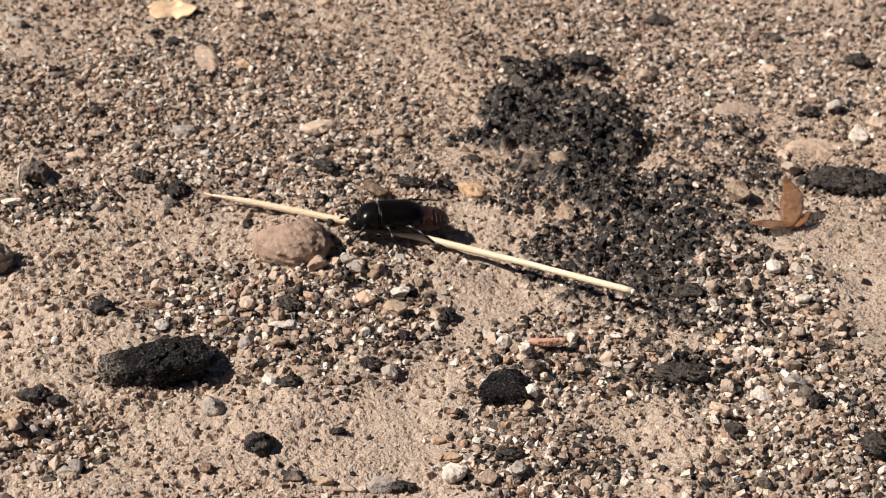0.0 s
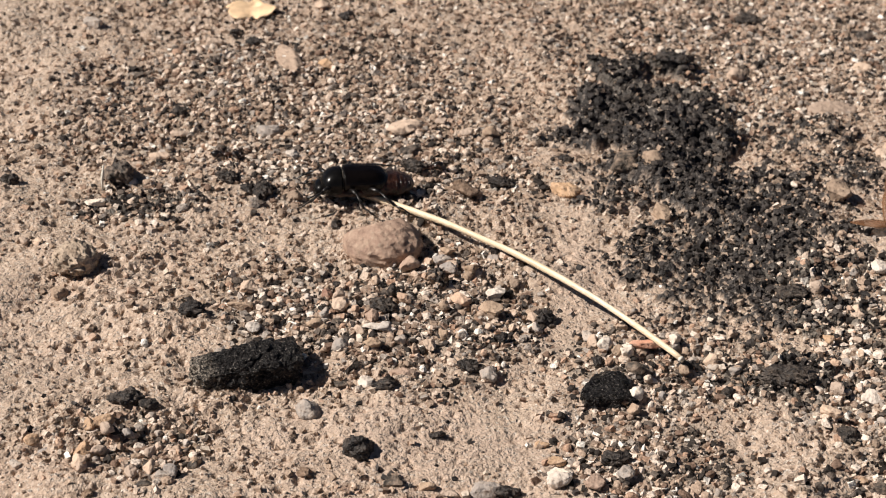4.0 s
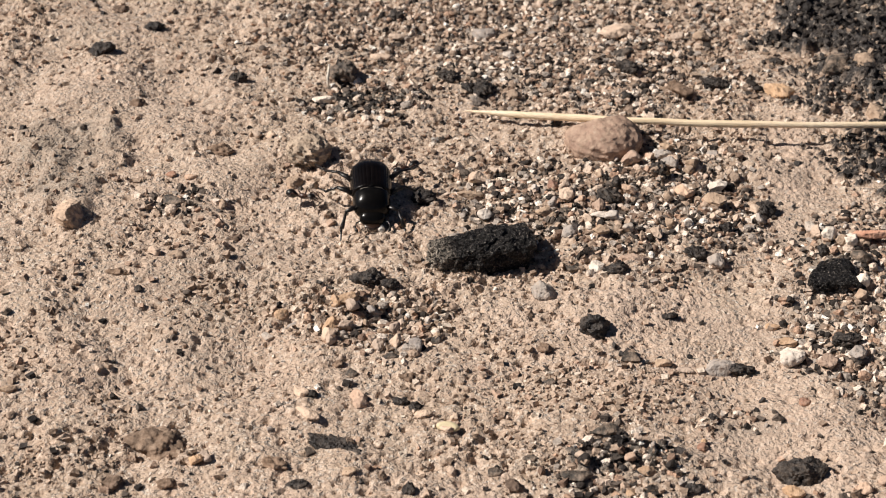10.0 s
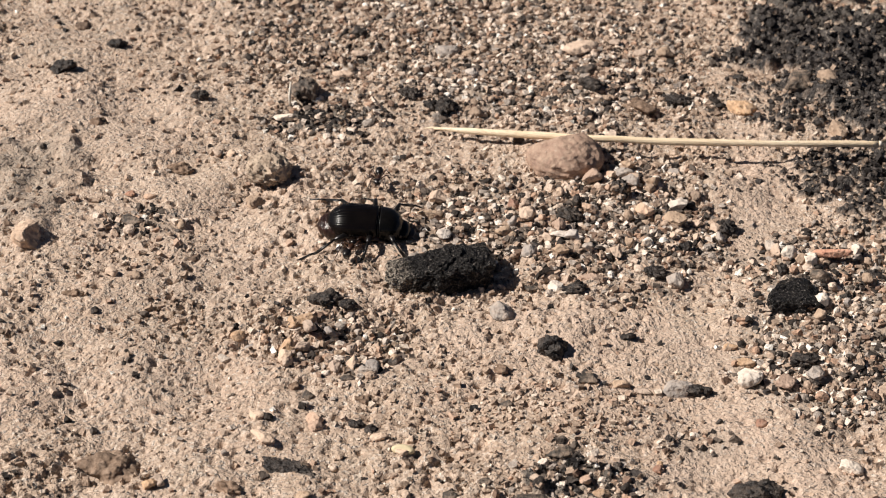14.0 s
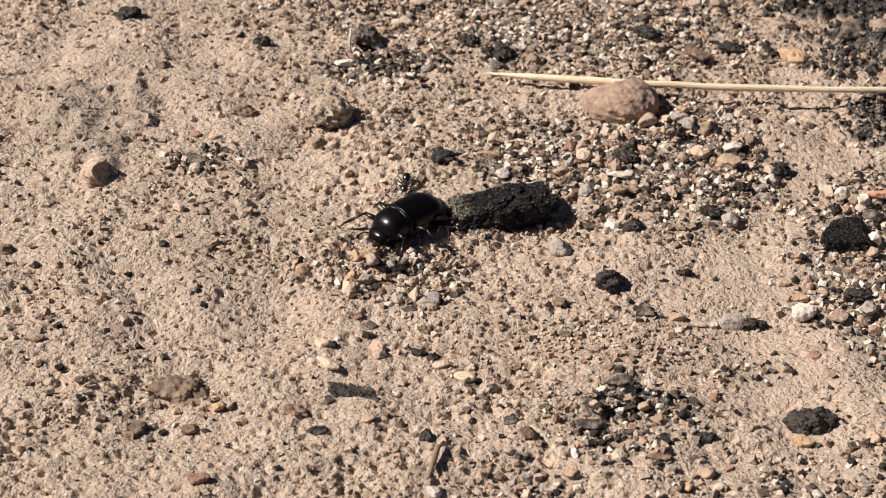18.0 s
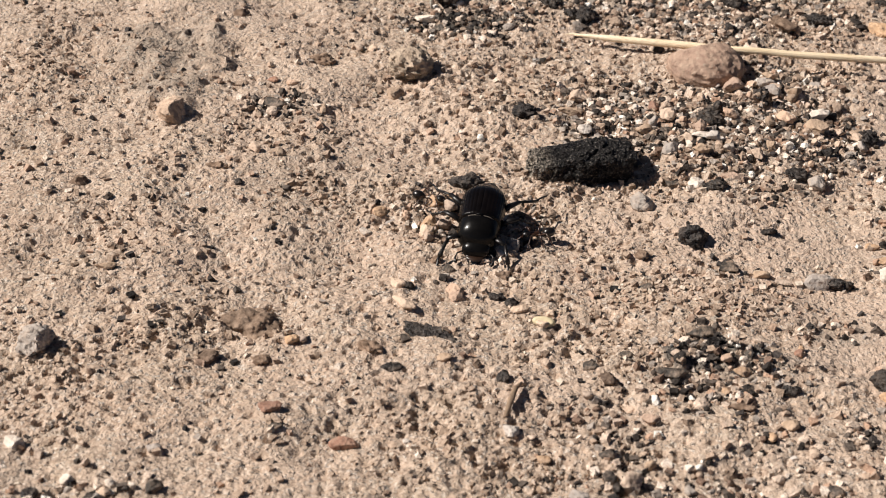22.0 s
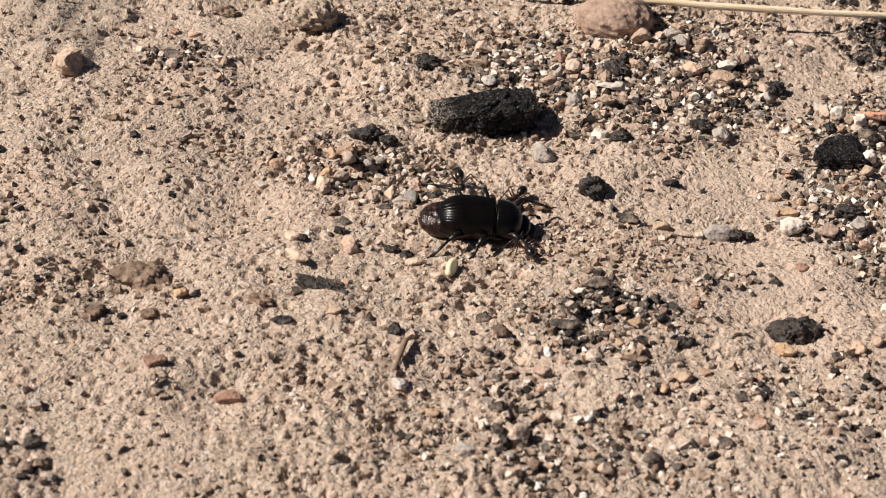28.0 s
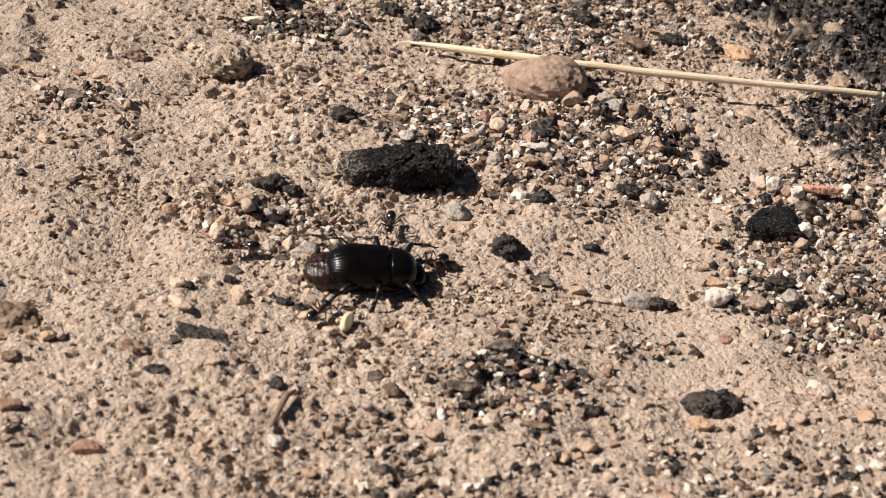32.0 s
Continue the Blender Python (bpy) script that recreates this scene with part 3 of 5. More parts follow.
def pebble(x, y, wide, deep, high, turn, kind):
    """A loose stone; sizes in millimetres."""
    seed = next(seeds)
    flat = kind in ("white", "cream", "grey", "tan", "pink", "amber", "slate")
    big = max(wide, deep) > 3.2
    rough, fine, facets = (0.42, 0.34, 5) if kind in ("tar", "brown") else (0.26, 0.13, 11 if flat else 9)
    v, f = lump(wide * 0.55, deep * 0.55, high * 0.66, seed, 4 if big else 3, facets, rough, fine)
    if kind in ("tar", "brown"):
        v = v + v / np.linalg.norm(v, axis=1)[:, None] * (0.20 * wide * (0.6 - cells3(v, 0.30 * wide, seed)))[:, None]
    thing("pebble", v, f, STONE[kind], x, y, float(ground_z(x, y)) + high * (0.12 if kind == "slate" else 0.22 if kind in ("tar", "brown") else 0.36 if kind in ("white", "cream", "pink") else 0.24) + 0.7 * float(bed_map(x, y)), STONE_WORDS[kind], "stone", "pebbles on the ground", turn)


# ---- the ground: one sheet to the horizon ----
def build_ground():
    def steps(inner):
        outer = 1.35 * 1.55 ** np.arange(1, 23)
        return np.concatenate([inner[0] - np.cumsum(outer)[::-1], inner, inner[-1] + np.cumsum(outer)])

    def graded(low, first, last, high, fine, coarse):
        return np.concatenate([np.arange(low, first, coarse), np.arange(first, last, fine), np.arange(last, high, coarse)])

    xs, ys = steps(graded(-132.0, -88.0, 122.0, 188.0, 0.355, 0.62)), steps(graded(-122.0, -92.0, 104.0, 174.0, 0.355, 0.62))
    gx, gy = np.meshgrid(xs, ys)
    px, py = gx.ravel(), gy.ravel()
    verts = np.stack([px, py, ground_z(px, py)], 1) * MM
    nx, ny = len(xs), len(ys)
    first = (np.arange(ny - 1)[:, None] * nx + np.arange(nx - 1)).ravel()
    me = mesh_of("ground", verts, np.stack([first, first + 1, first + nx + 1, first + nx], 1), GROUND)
    for key, values in (("tar", nodules(px, py)[1]), ("grey", 0.8 * grey_map(px, py)), ("bare", 0.75 * bare_map(px, py))):
        me.attributes.new(key, "FLOAT", "POINT").data.foreach_set("value", values.astype(np.float32))
    tagged(new("ground", me), "pale tan sandy crust with pits and grit", "ground", kind="structure")


def strewn(x, y):
    """The part of the ground that carries loose pieces."""
    return (x > -128) & ~((y > 112) & (x < -72)) & ~((y < -48) & ((x > 84) | (x < -92))) & ~((y < -8) & (x > 134))


# a six-sided chip, the form of a broken grain
CHIP = np.array([(x, y, z) for x in (-1.0, 1.0) for y in (-1.0, 1.0) for z in (-1.0, 1.0)])
CHIP_FACES = np.array([(0, 1, 3), (0, 3, 2), (4, 6, 7), (4, 7, 5), (0, 4, 5), (0, 5, 1), (2, 3, 7), (2, 7, 6), (0, 2, 6), (0, 6, 4), (1, 5, 7), (1, 7, 3)])


def scatter(name, count, weight, sizes, level, material, label, category, seed, sink=0.25, flat=0.75):
    """Uncountable small pieces strewn over the ground as one object; sizes: least and most radius in millimetres."""
    rng = np.random.RandomState(seed)
    x, y = rng.uniform(-130, 186, count * 9), rng.uniform(-120, 172, count * 9)
    keep = np.nonzero((rng.uniform(0, 1, len(x)) < weight(x, y)) & strewn(x, y))[0][:count]
    x, y = x[keep], y[keep]
    n = len(x)
    v, f = ball(level) if level else (CHIP * 0.8, CHIP_FACES)
    radius = sizes[0] + (sizes[1] - sizes[0]) * rng.power(0.45, n)
    scale = radius[:, None] * rng.uniform(0.65, 1.25, (n, 3)) * (1.0, 1.0, flat)
    shapes = v * 1.0
    kinds = []
    for k in range(12):
        w = shapes.copy()
        for _ in range(6 if level else 0):
            d = rng.normal(size=3)
            d /= np.linalg.norm(d)
            w = w - np.clip(w @ d - rng.uniform(0.45, 0.8), 0, None)[:, None] * d
        kinds.append(w * (1 + rng.uniform(-0.1, 0.1, (len(v), 1))) + (0 if level else rng.uniform(-0.3, 0.3, (len(v), 3))))
    kinds = np.array(kinds)[rng.randint(0, 12, n)]
    pts = kinds * scale[:, None, :]
    a, b = rng.uniform(0, 2 * np.pi, n), rng.uniform(-0.5, 0.5, n) if level else rng.uniform(-1.2, 1.2, n)
    ca, sa, cb, sb = np.cos(a)[:, None], np.sin(a)[:, None], np.cos(b)[:, None], np.sin(b)[:, None]
    px, pz = pts[..., 0] * cb + pts[..., 2] * sb, -pts[..., 0] * sb + pts[..., 2] * cb
    qx, qy = px * ca - pts[..., 1] * sa, px * sa + pts[..., 1] * ca
    z = ground_z(x, y) + scale[:, 2] * (1 - 2 * sink) * 0.6
    verts = np.stack([qx + x[:, None], qy + y[:, None], pz + z[:, None]], -1).reshape(-1, 3) * MM
    faces = (f[None] + (np.arange(n) * len(v))[:, None, None]).reshape(-1, 3)
    return tagged(new(name, mesh_of(name, verts, faces, material, False)), label, category, kind="stuff")


build_ground()
clumps = lambda x, y: 0.1 + 1.6 * lattice(x / 6 + 7, y / 6, 29) ** 2
patchy = lambda x, y: 0.35 + 0.65 * lattice(x / 9, y / 9, 21)
thick = lambda x, y: bed_map(x, y) * (1 - 0.85 * bare_map(x, y)) * (1 - 0.75 * tar_map(x, y)) * (1 - 0.8 * tar_core(x, y))
thin = lambda x, y: patchy(x, y) * (1 - 0.8 * bare_map(x, y)) * (1 - 0.6 * tar_map(x, y))
upper = lambda x, y: (1 - 0.9 * tar_core(x, y)) * np.clip((y - 45) / 40, 0, 1) * np.clip((x + 60) / 40, 0, 1)
scatter("sand", 30000, lambda x, y: np.clip(0.30 * crumbly(x, y) - 0.05, 0, 1) * clumps(x, y) * (1 - 0.75 * bare_map(x, y)) * (1 - 0.9 * tar_core(x, y)), (0.12, 0.40), 0, SAND, "loose tan and brown sand grains over the crust", "sand", 11)
scatter("gravel", 5200, lambda x, y: np.clip(1.2 * thick(x, y) ** 1.2 + 0.01 * thin(x, y), 0, 1), (0.6, 1.15), 2, GRIT, "mixed grey, black and cream fine gravel", "gravel", 12, 0.2)
scatter("crumbs", 17000, lambda x, y: np.clip((0.02 + 0.20 * crumbly(x, y) * lattice(x / 11 + 3, y / 11, 27) ** 1.6) * (1 - 0.5 * bare_map(x, y)) * (1 - tar_map(x, y)) + 0.22 * upper(x, y) + 0.35 * spot(x, y, -20, -27, 13, 10) + 0.5 * spot(x, y, 20, -45, 20, 8), 0, 1), (0.24, 0.70), 0, CRUMB, "pale tan crumbs of crust and pinkish grains", "crumbs", 16, 0.22, 0.85)
scatter("grit", 26000, lambda x, y: np.clip(0.95 * thick(x, y) + (0.014 + 0.12 * upper(x, y)) * thin(x, y), 0, 1), (0.26, 0.78), 0, GRIT, "sharp mixed grey, tan and black grit", "grit", 14, 0.2)
scatter("asphalt_crumbs", 900, lambda x, y: np.clip(tar_map(x, y) ** 1.4 + 0.015 * bed_map(x, y) + 0.001, 0, 1), (0.5, 1.25), 2, TAR_GRIT, "black crumbled asphalt strewn over sand", "asphalt crumbs", 13, 0.25)
scatter("asphalt_grit", 14000, lambda x, y: np.clip(0.65 * tar_map(x, y) + 0.03 * bed_map(x, y) + 0.006 + 0.8 * spot(x, y, -22.5, 52, 6, 3.5) + 0.5 * spot(x, y, -58, 11, 5, 3) + 0.5 * spot(x, y, 20, -62, 6, 4) + 0.5 * spot(x, y, 24, -34, 3, 2), 0, 1), (0.25, 0.72), 0, TAR_GRIT, "fine black asphalt grit on sandy ground", "asphalt grit", 15, 0.2)


# ---- large stones and asphalt pieces ----
def big_stones():
    v, f = lump(7.8, 7.6, 5.0, 44, 6, 2, 0.13, 0.055)
    thing("cobble", v, f, STONE["cobble"], 23.4, 38.0, 0.7, "rounded brown cobble sunk in dark gravel", "stone")
    v, f = lump(4.1, 3.9, 3.3, 57, 6, 2, 0.12, 0.17)
    thing("cemented_pebble", v, f, STONE["sandstone"], -35.0, 29.3, 1.5, "grainy grey pebble of cemented sand", "stone")
    v, f = lump(3.0, 3.8, 3.2, 66, 5, 9, 0.30, 0.14)
    thing("angular_rock", v, f, STONE["crust"], -77.0, 3.0, 1.2, "angular sandy grey rock tilted on sand", "stone", turn=25)
    v, f = lump(3.4, 3.0, 2.6, 64, 5, 8, 0.32, 0.22)
    thing("angular_rock", v, f, STONE["grey"], -84.0, -72.5, 1.2, "angular blue grey rock on sand", "stone", turn=20)
    v, f = lump(3.0, 4.0, 3.0, 65, 5, 5, 0.3, 0.25)
    thing("dark_rock", v, f, STONE["slate"], -30.6, 63.0, 0.8, "rough dark rock half buried in sand", "stone")
    v, f = lump(4.6, 2.0, 1.5, 66, 6, 4, 0.45, 0.4)
    thing("schist_flake", v, f, STONE["tar"], -23.6, -60.8, -0.7, "dark banded flake of schist in sand", "stone", turn=-38)
    v, f = lump(2.6, 1.1, 0.9, 67, 3, 7, 0.12, 0.02)
    thing("stone_sliver", v, f, STONE["cream"], -28.9, -53.6, 0.5, "pale cream sliver of stone on sand", "stone", turn=-34)
    v, f = lump(3.9, 1.3, 0.9, 68, 3, 8, 0.1, 0.02)
    thing("red_chip", v, f, STONE["salmon"], 71.4, 4.0, 1.2, "flat pinkish red stone chip on gravel", "stone", turn=3)
    v, f = lump(3.0, 2.9, 1.4, 69, 3, 9, 0.08, 0.02)
    thing("red_flat_stone", v, f, STONE["brown"], 40.7, 59.8, 0.7, "flat reddish brown stone beside a stem", "stone", turn=10)
    for x, y, rx, ry, rz, turn in ((3, 117.4, 2.9, 8.0, 2.0, 16), (141.2, 84.0, 7.6, 4.6, 2.6, -6), (127, 103, 6.5, 4.0, 1.5, 0)):
        v, f = lump(rx, ry, rz, int(x) + 200, 4, 6, 0.14, 0.07)
        thing("crust_slab", v, f, STONE["crust"], x, y, float(ground_z(x, y)) + rz * 0.15, "flat slab of tan sandy crust", "stone", turn=turn)
    for x, y, rx, ry, rz, turn in ((-52, -60.5, 5.2, 3.4, 2.3, -12), (48.9, -64.6, 3.6, 2.5, 2.0, 4)):
        v, f = block(rx, ry, rz, int(x) + 300, 6, 2.1, 5, 0.4, 0.75)
        dark = x > 0
        thing("clod", v, f, STONE["tar"] if dark else STONE["clod"], x, y, float(ground_z(x, y)) + rz * (0.25 if dark else 0.1), "crumbly black clod on fine gravel" if dark else "crumbly brown clod of earth sunk in sand", "clod", turn=turn)


def asphalt_piece(x, y, rx, ry, rz, turn, seed, label, lean=0.0, square=4.0, pit=0.35, taper=0.0):
    """A broken piece of asphalt: chippings bound in black tar."""
    v, f = block(rx, ry, rz, seed, 7 if seed == 81 else 6, square, 5 if seed < 83 else 9, 0.1 if seed < 83 else 0.42, pit)
    v = v * np.stack([1 + 0 * v[:, 0], 1 + taper * np.clip(v[:, 0] / rx, -1, 0.4), 1 + taper * np.clip(v[:, 0] / rx, -1, 0.4)], 1)
    ob = thing("asphalt_piece", v, f, STONE["tar"] if seed > 82 else ASPHALT, x, y, 0, label, "asphalt")
    rng = np.random.RandomState(seed)
    grains = []
    for k in range(3):
        grain, faces = lump(1.0, 0.85, 0.8, seed + 40 + k, 2, 6, 0.3, 0.0)
        grains.append(mesh_of("crumb", grain * MM, faces, ASPHALT))
    for n in rng.choice(len(v), 110 if seed == 81 else 60, False):
        if v[n][2] > -0.3 * rz and (seed != 81 or v[n][0] > -0.62 * rx):
            crumb = part("crumb", grains[n % 3], ASPHALT, ob)
            crumb.matrix_basis = pose(*(v[n] * 0.95 * MM), *rng.uniform(0, 360, 3)) @ Matrix.Scale(0.25 + 0.4 * rng.power(0.6), 4)
    ob.matrix_basis = pose(x * MM, y * MM, (float(ground_z(x, y)) + rz * 0.5) * MM, lean, 0, turn)


big_stones()
asphalt_piece(-1.0, -5.6, 9.2, 4.4, 3.0, 24, 81, "oblong broken piece of black asphalt", 10, 7.0, 0.85, 0.24)
asphalt_piece(62.0, -11.4, 4.9, 3.9, 1.5, 34, 82, "flat broken piece of black asphalt", -4, 7.0, 0.55, 0.5)
asphalt_piece(145.0, 68.5, 9.4, 4.4, 1.7, -4, 83, "long crumbled piece of black asphalt", 0, 2.2, 1.1)


# ---- plant pieces ----
def tube(points, radii, sides=8, flat=1.0):
    """A closed tapered tube along points."""
    points, radii = np.asarray(points, float), np.asarray(radii, float)
    n = len(points)
    along = np.gradient(points, axis=0)
    along /= np.linalg.norm(along, axis=1)[:, None]
    up = np.array([0.0, 0.0, 1.0]) if abs(along[0][2]) < 0.9 else np.array([1.0, 0.0, 0.0])
    side = np.cross(along, up)
    side /= np.linalg.norm(side, axis=1)[:, None]
    top = np.cross(side, along)
    a = np.arange(sides) * 2 * np.pi / sides
    ring = points[:, None] + radii[:, None, None] * (np.cos(a)[None, :, None] * side[:, None] + flat * np.sin(a)[None, :, None] * top[:, None])
    verts = np.concatenate([ring.reshape(-1, 3), points[:1], points[-1:]])
    i, j = np.meshgrid(np.arange(n - 1), np.arange(sides), indexing="ij")
    k = (j + 1) % sides
    p, q, r, s = i * sides + j, i * sides + k, (i + 1) * sides + k, (i + 1) * sides + j
    quads = np.stack([p, q, r, s], -1).reshape(-1, 4)
    j = np.arange(sides)
    k = (j + 1) % sides
    caps = np.concatenate([np.stack([k, j, 0 * j + n * sides], 1), np.stack([(n - 1) * sides + j, (n - 1) * sides + k, 0 * j + n * sides + 1], 1)])
    faces = np.concatenate([quads[:, [0, 1, 2]], quads[:, [0, 2, 3]], caps])
    return verts, faces


STEM_LONG, STEM_BOW = 90.0, 5.0


def grass_stem():
    """A dry stem, slightly bowed; its middle bows towards its own +z."""
    base = new("grass_stem")
    tagged(base, "bowed dry pale yellow grass stem on the ground", "grass stem")
    u = np.linspace(-1, 1, 60)
    wob = 0.18 * (lattice(u * 6 + 20, u * 0, 31) - 0.5)
    pts = np.stack([u * STEM_LONG / 2, wob, STEM_BOW * (1 - u * u)], 1)
    radius = 0.72 + 0.05 * np.sin(u * 9) - 0.46 * np.clip(-u - 0.84, 0, 1) / 0.16 - 0.10 * np.clip(u, 0, 1)
    v, f = tube(pts * MM, radius * MM, 10, 0.8)
    part("stalk", mesh_of("stalk", v, f, STRAW), STRAW, base)
    for at, long in ((-43.6, 3.4),):
        p = np.array([[at, 0.1, 0.25], [at - long * 0.5, 0.15, 0.0], [at - long, -0.1, -0.35]])
        v, f = tube(p * MM, np.array([0.3, 0.22, 0.06]) * MM, 6, 0.6)
        part("torn_fibre", mesh_of("torn_fibre", v, f, STRAW), STRAW, base)
    v, f = tube(np.array([[44.9, 0, 0.0], [45.5, 0, -0.05]]) * MM, np.array([0.62, 0.55]) * MM, 10)
    part("cut_end", mesh_of("cut_end", v, f, PALE), PALE, base, "bleached frayed stem end")
    return base


def leaf_scrap():
    u, w = np.meshgrid(np.linspace(-1, 1, 22), np.linspace(-1, 1, 12))
    u, w = u.ravel(), w.ravel()
    edge = 1 + 0.45 * (lattice(np.arctan2(w, u) * 2.2 + 9, u * 0, 41) - 0.5)
    x, y = 5.6 * u * np.sqrt(1 - w * w / 2) * edge, 5.6 * w * np.sqrt(1 - u * u / 2) * edge
    z = 1.0 + 0.5 * u * u + 0.9 * (lattice(u * 2 + 5, w * 2, 43) - 0.3)
    top = np.stack([x, y, z], 1)
    verts = np.concatenate([top, top - (0, 0, 0.18)])
    i, j = np.meshgrid(np.arange(11), np.arange(21), indexing="ij")
    p = (i * 22 + j).ravel()
    quads = np.stack([p, p + 1, p + 23, p + 22], 1)
    rim = np.concatenate([np.arange(21), np.arange(21, 12 * 22 - 1, 22), np.arange(12 * 22 - 1, 11 * 22, -1), np.arange(11 * 22, 0, -22)])
    n = 12 * 22
    nxt = np.roll(rim, -1)
    faces = np.concatenate([quads, quads[:, ::-1] + n, np.stack([rim, rim + n, nxt + n, nxt], 1)])
    thing("leaf_scrap", verts, faces, LEAF, -6.6, 145, float(ground_z(-6.6, 145)), "torn scrap of dry yellow orange leaf", "leaf")


def husk():
    """A brittle winged husk standing in the grit."""
    base = new("insect_husk")
    base.matrix_basis = pose(125.5 * MM, 49.5 * MM, float(ground_z(125.5, 49.5)) * MM)
    tagged(base, "translucent amber brown insect husk on grit", "insect husk")
    for name, spots, wide in (("wing_case", [(0.5, -3.0, 0.6), (1.8, 0.5, 2.6), (2.6, 4.5, 4.6), (1.6, 8.0, 6.4)], 2.6), ("flat_wing", [(2.0, -2.5, 1.2), (-3, -3.6, 1.8), (-8.0, -3.6, 2.0)], 1.7), ("wing_stub", [(1, -3, 0.6), (3.6, -1.5, 1.6), (6.0, 1.2, 2.2)], 1.3)):
        p = np.array(spots)
        t = np.linspace(0, len(p) - 1, 14)
        q = np.stack([np.interp(t, np.arange(len(p)), p[:, k]) for k in range(3)], 1)
        r = wide * np.sin(np.linspace(0.35, 3.0, 14))
        v, f = tube(q * MM, r * MM, 9, 0.05)
        part(name, mesh_of(name, v, f, HUSK), HUSK, base)


def small_plants():
    v, f = tube(np.array([[0, 0, 0.0], [-0.2, 0.6, 2.4], [0.1, 1.4, 5.2]]), np.array([0.42, 0.5, 0.3]), 7, 0.6)
    thing("straw_sliver", v, f, PALE, -33.0, 58.2, float(ground_z(-33, 58.2)) + 0.2, "bleached sliver of straw leaning on dark rock", "straw")
    v, f = tube(np.array([[-1.2, -5.0, 0.3], [-0.6, -2.0, 1.0], [0.0, 1.0, 1.3], [0.9, 3.4, 0.6]]), np.array([0.30, 0.5, 0.45, 0.2]), 7)
    thing("twig", v, f, TWIG, -10.1, -77.0, float(ground_z(-10.1, -77)), "short bent dead twig on sand", "twig")
    v, f = lump(1.9, 0.95, 0.8, 402, 4, 2, 0.05, 0.01)
    return thing("seed", v, f, SEED, -6.3, -56.0, float(ground_z(-6.3, -56)) + 0.5, "pale greenish oblong seed on sand", "seed")


stem = grass_stem()
leaf_scrap()
husk()
seed_grain = small_plants()


# ---- the beetle ----
def shell(x0, x1, wide, top, low, nu=28, nv=36, power=2.3, groove=0.0, grooves=0, half=0):
    """A closed body form along x: wide, top and low are functions of 0 to 1. half: +1 or -1 keeps the left or the right half."""
    u = np.linspace(0, 1, nu)
    if half:
        a = np.linspace(0, np.pi / 2, nv // 2) if half > 0 else np.linspace(np.pi / 2, np.pi, nv // 2)
    else:
        a = np.arange(nv) * 2 * np.pi / nv
    c, s = np.cos(a), np.sin(a)
    cy = np.sign(c) * np.abs(c) ** (2 / power)
    sz = np.sign(s) * np.abs(s) ** (2 / power)
    w = np.array([wide(k) for k in u])
    t = np.array([top(k) for k in u])
    b = np.array([low(k) for k in u])
    mid = np.array([0.42 * top(k) + 0.58 * low(k) for k in u])
    y = 0.91 * w[:, None] * cy[None]
    z = np.where(sz[None] > 0, mid[:, None] + (t - mid)[:, None] * sz[None], mid[:, None] + (mid - b)[:, None] * sz[None])
    if grooves:
        fade = np.sin(np.clip(u, 0.02, 0.98) * np.pi) ** 0.4
        cut = groove * (np.abs(np.sin(a * grooves)) ** 0.35 - 1) * (s > 0.12)
        z = z + fade[:, None] * cut[None]
    x = x0 + (x1 - x0) * u
    ring = np.stack([np.repeat(x[:, None], len(a), 1), y, z], -1)
    n, m = nu, len(a)
    if half:
        inner = ring * (1, 0.93, 1) + np.array([0, 0, -0.22])
        inner[..., 1] += 0.05 * half
        ring = np.concatenate([ring, inner[:, ::-1]], 1)
        m *= 2
    verts = np.concatenate([ring.reshape(-1, 3), ring[0].mean(0)[None], ring[-1].mean(0)[None]])
    i, j = np.meshgrid(np.arange(n - 1), np.arange(m), indexing="ij")
    k = (j + 1) % m
    p, q, r, o = i * m + j, i * m + k, (i + 1) * m + k, (i + 1) * m + j
    quads = np.stack([p, o, r, q], -1).reshape(-1, 4)
    j = np.arange(m)
    k = (j + 1) % m
    caps = np.concatenate([np.stack([j, k, 0 * j + n * m], 1), np.stack([(n - 1) * m + k, (n - 1) * m + j, 0 * j + n * m + 1], 1)])
    return verts * MM, np.concatenate([quads[:, [0, 1, 2]], quads[:, [0, 2, 3]], caps])


def dome(k, start, end, power=0.5):
    """A rounded rise and fall over 0 to 1: start and end say how much of each end is rounded off."""
    rise = min(1.0, k / start) if start else 1.0
    fall = min(1.0, (1 - k) / end) if end else 1.0
    return (max(0.0, 1 - (1 - rise) ** 2) ** power) * (max(0.0, 1 - (1 - fall) ** 2) ** power)


def limb(name, spots, radii, material, parent, sides=8, flat=1.0, label=""):
    v, f = tube(np.array(spots) * MM, np.array(radii) * MM, sides, flat)
    return part(name, mesh_of(name, v, f, material), material, parent, label)


BODY_DROP = 1.1


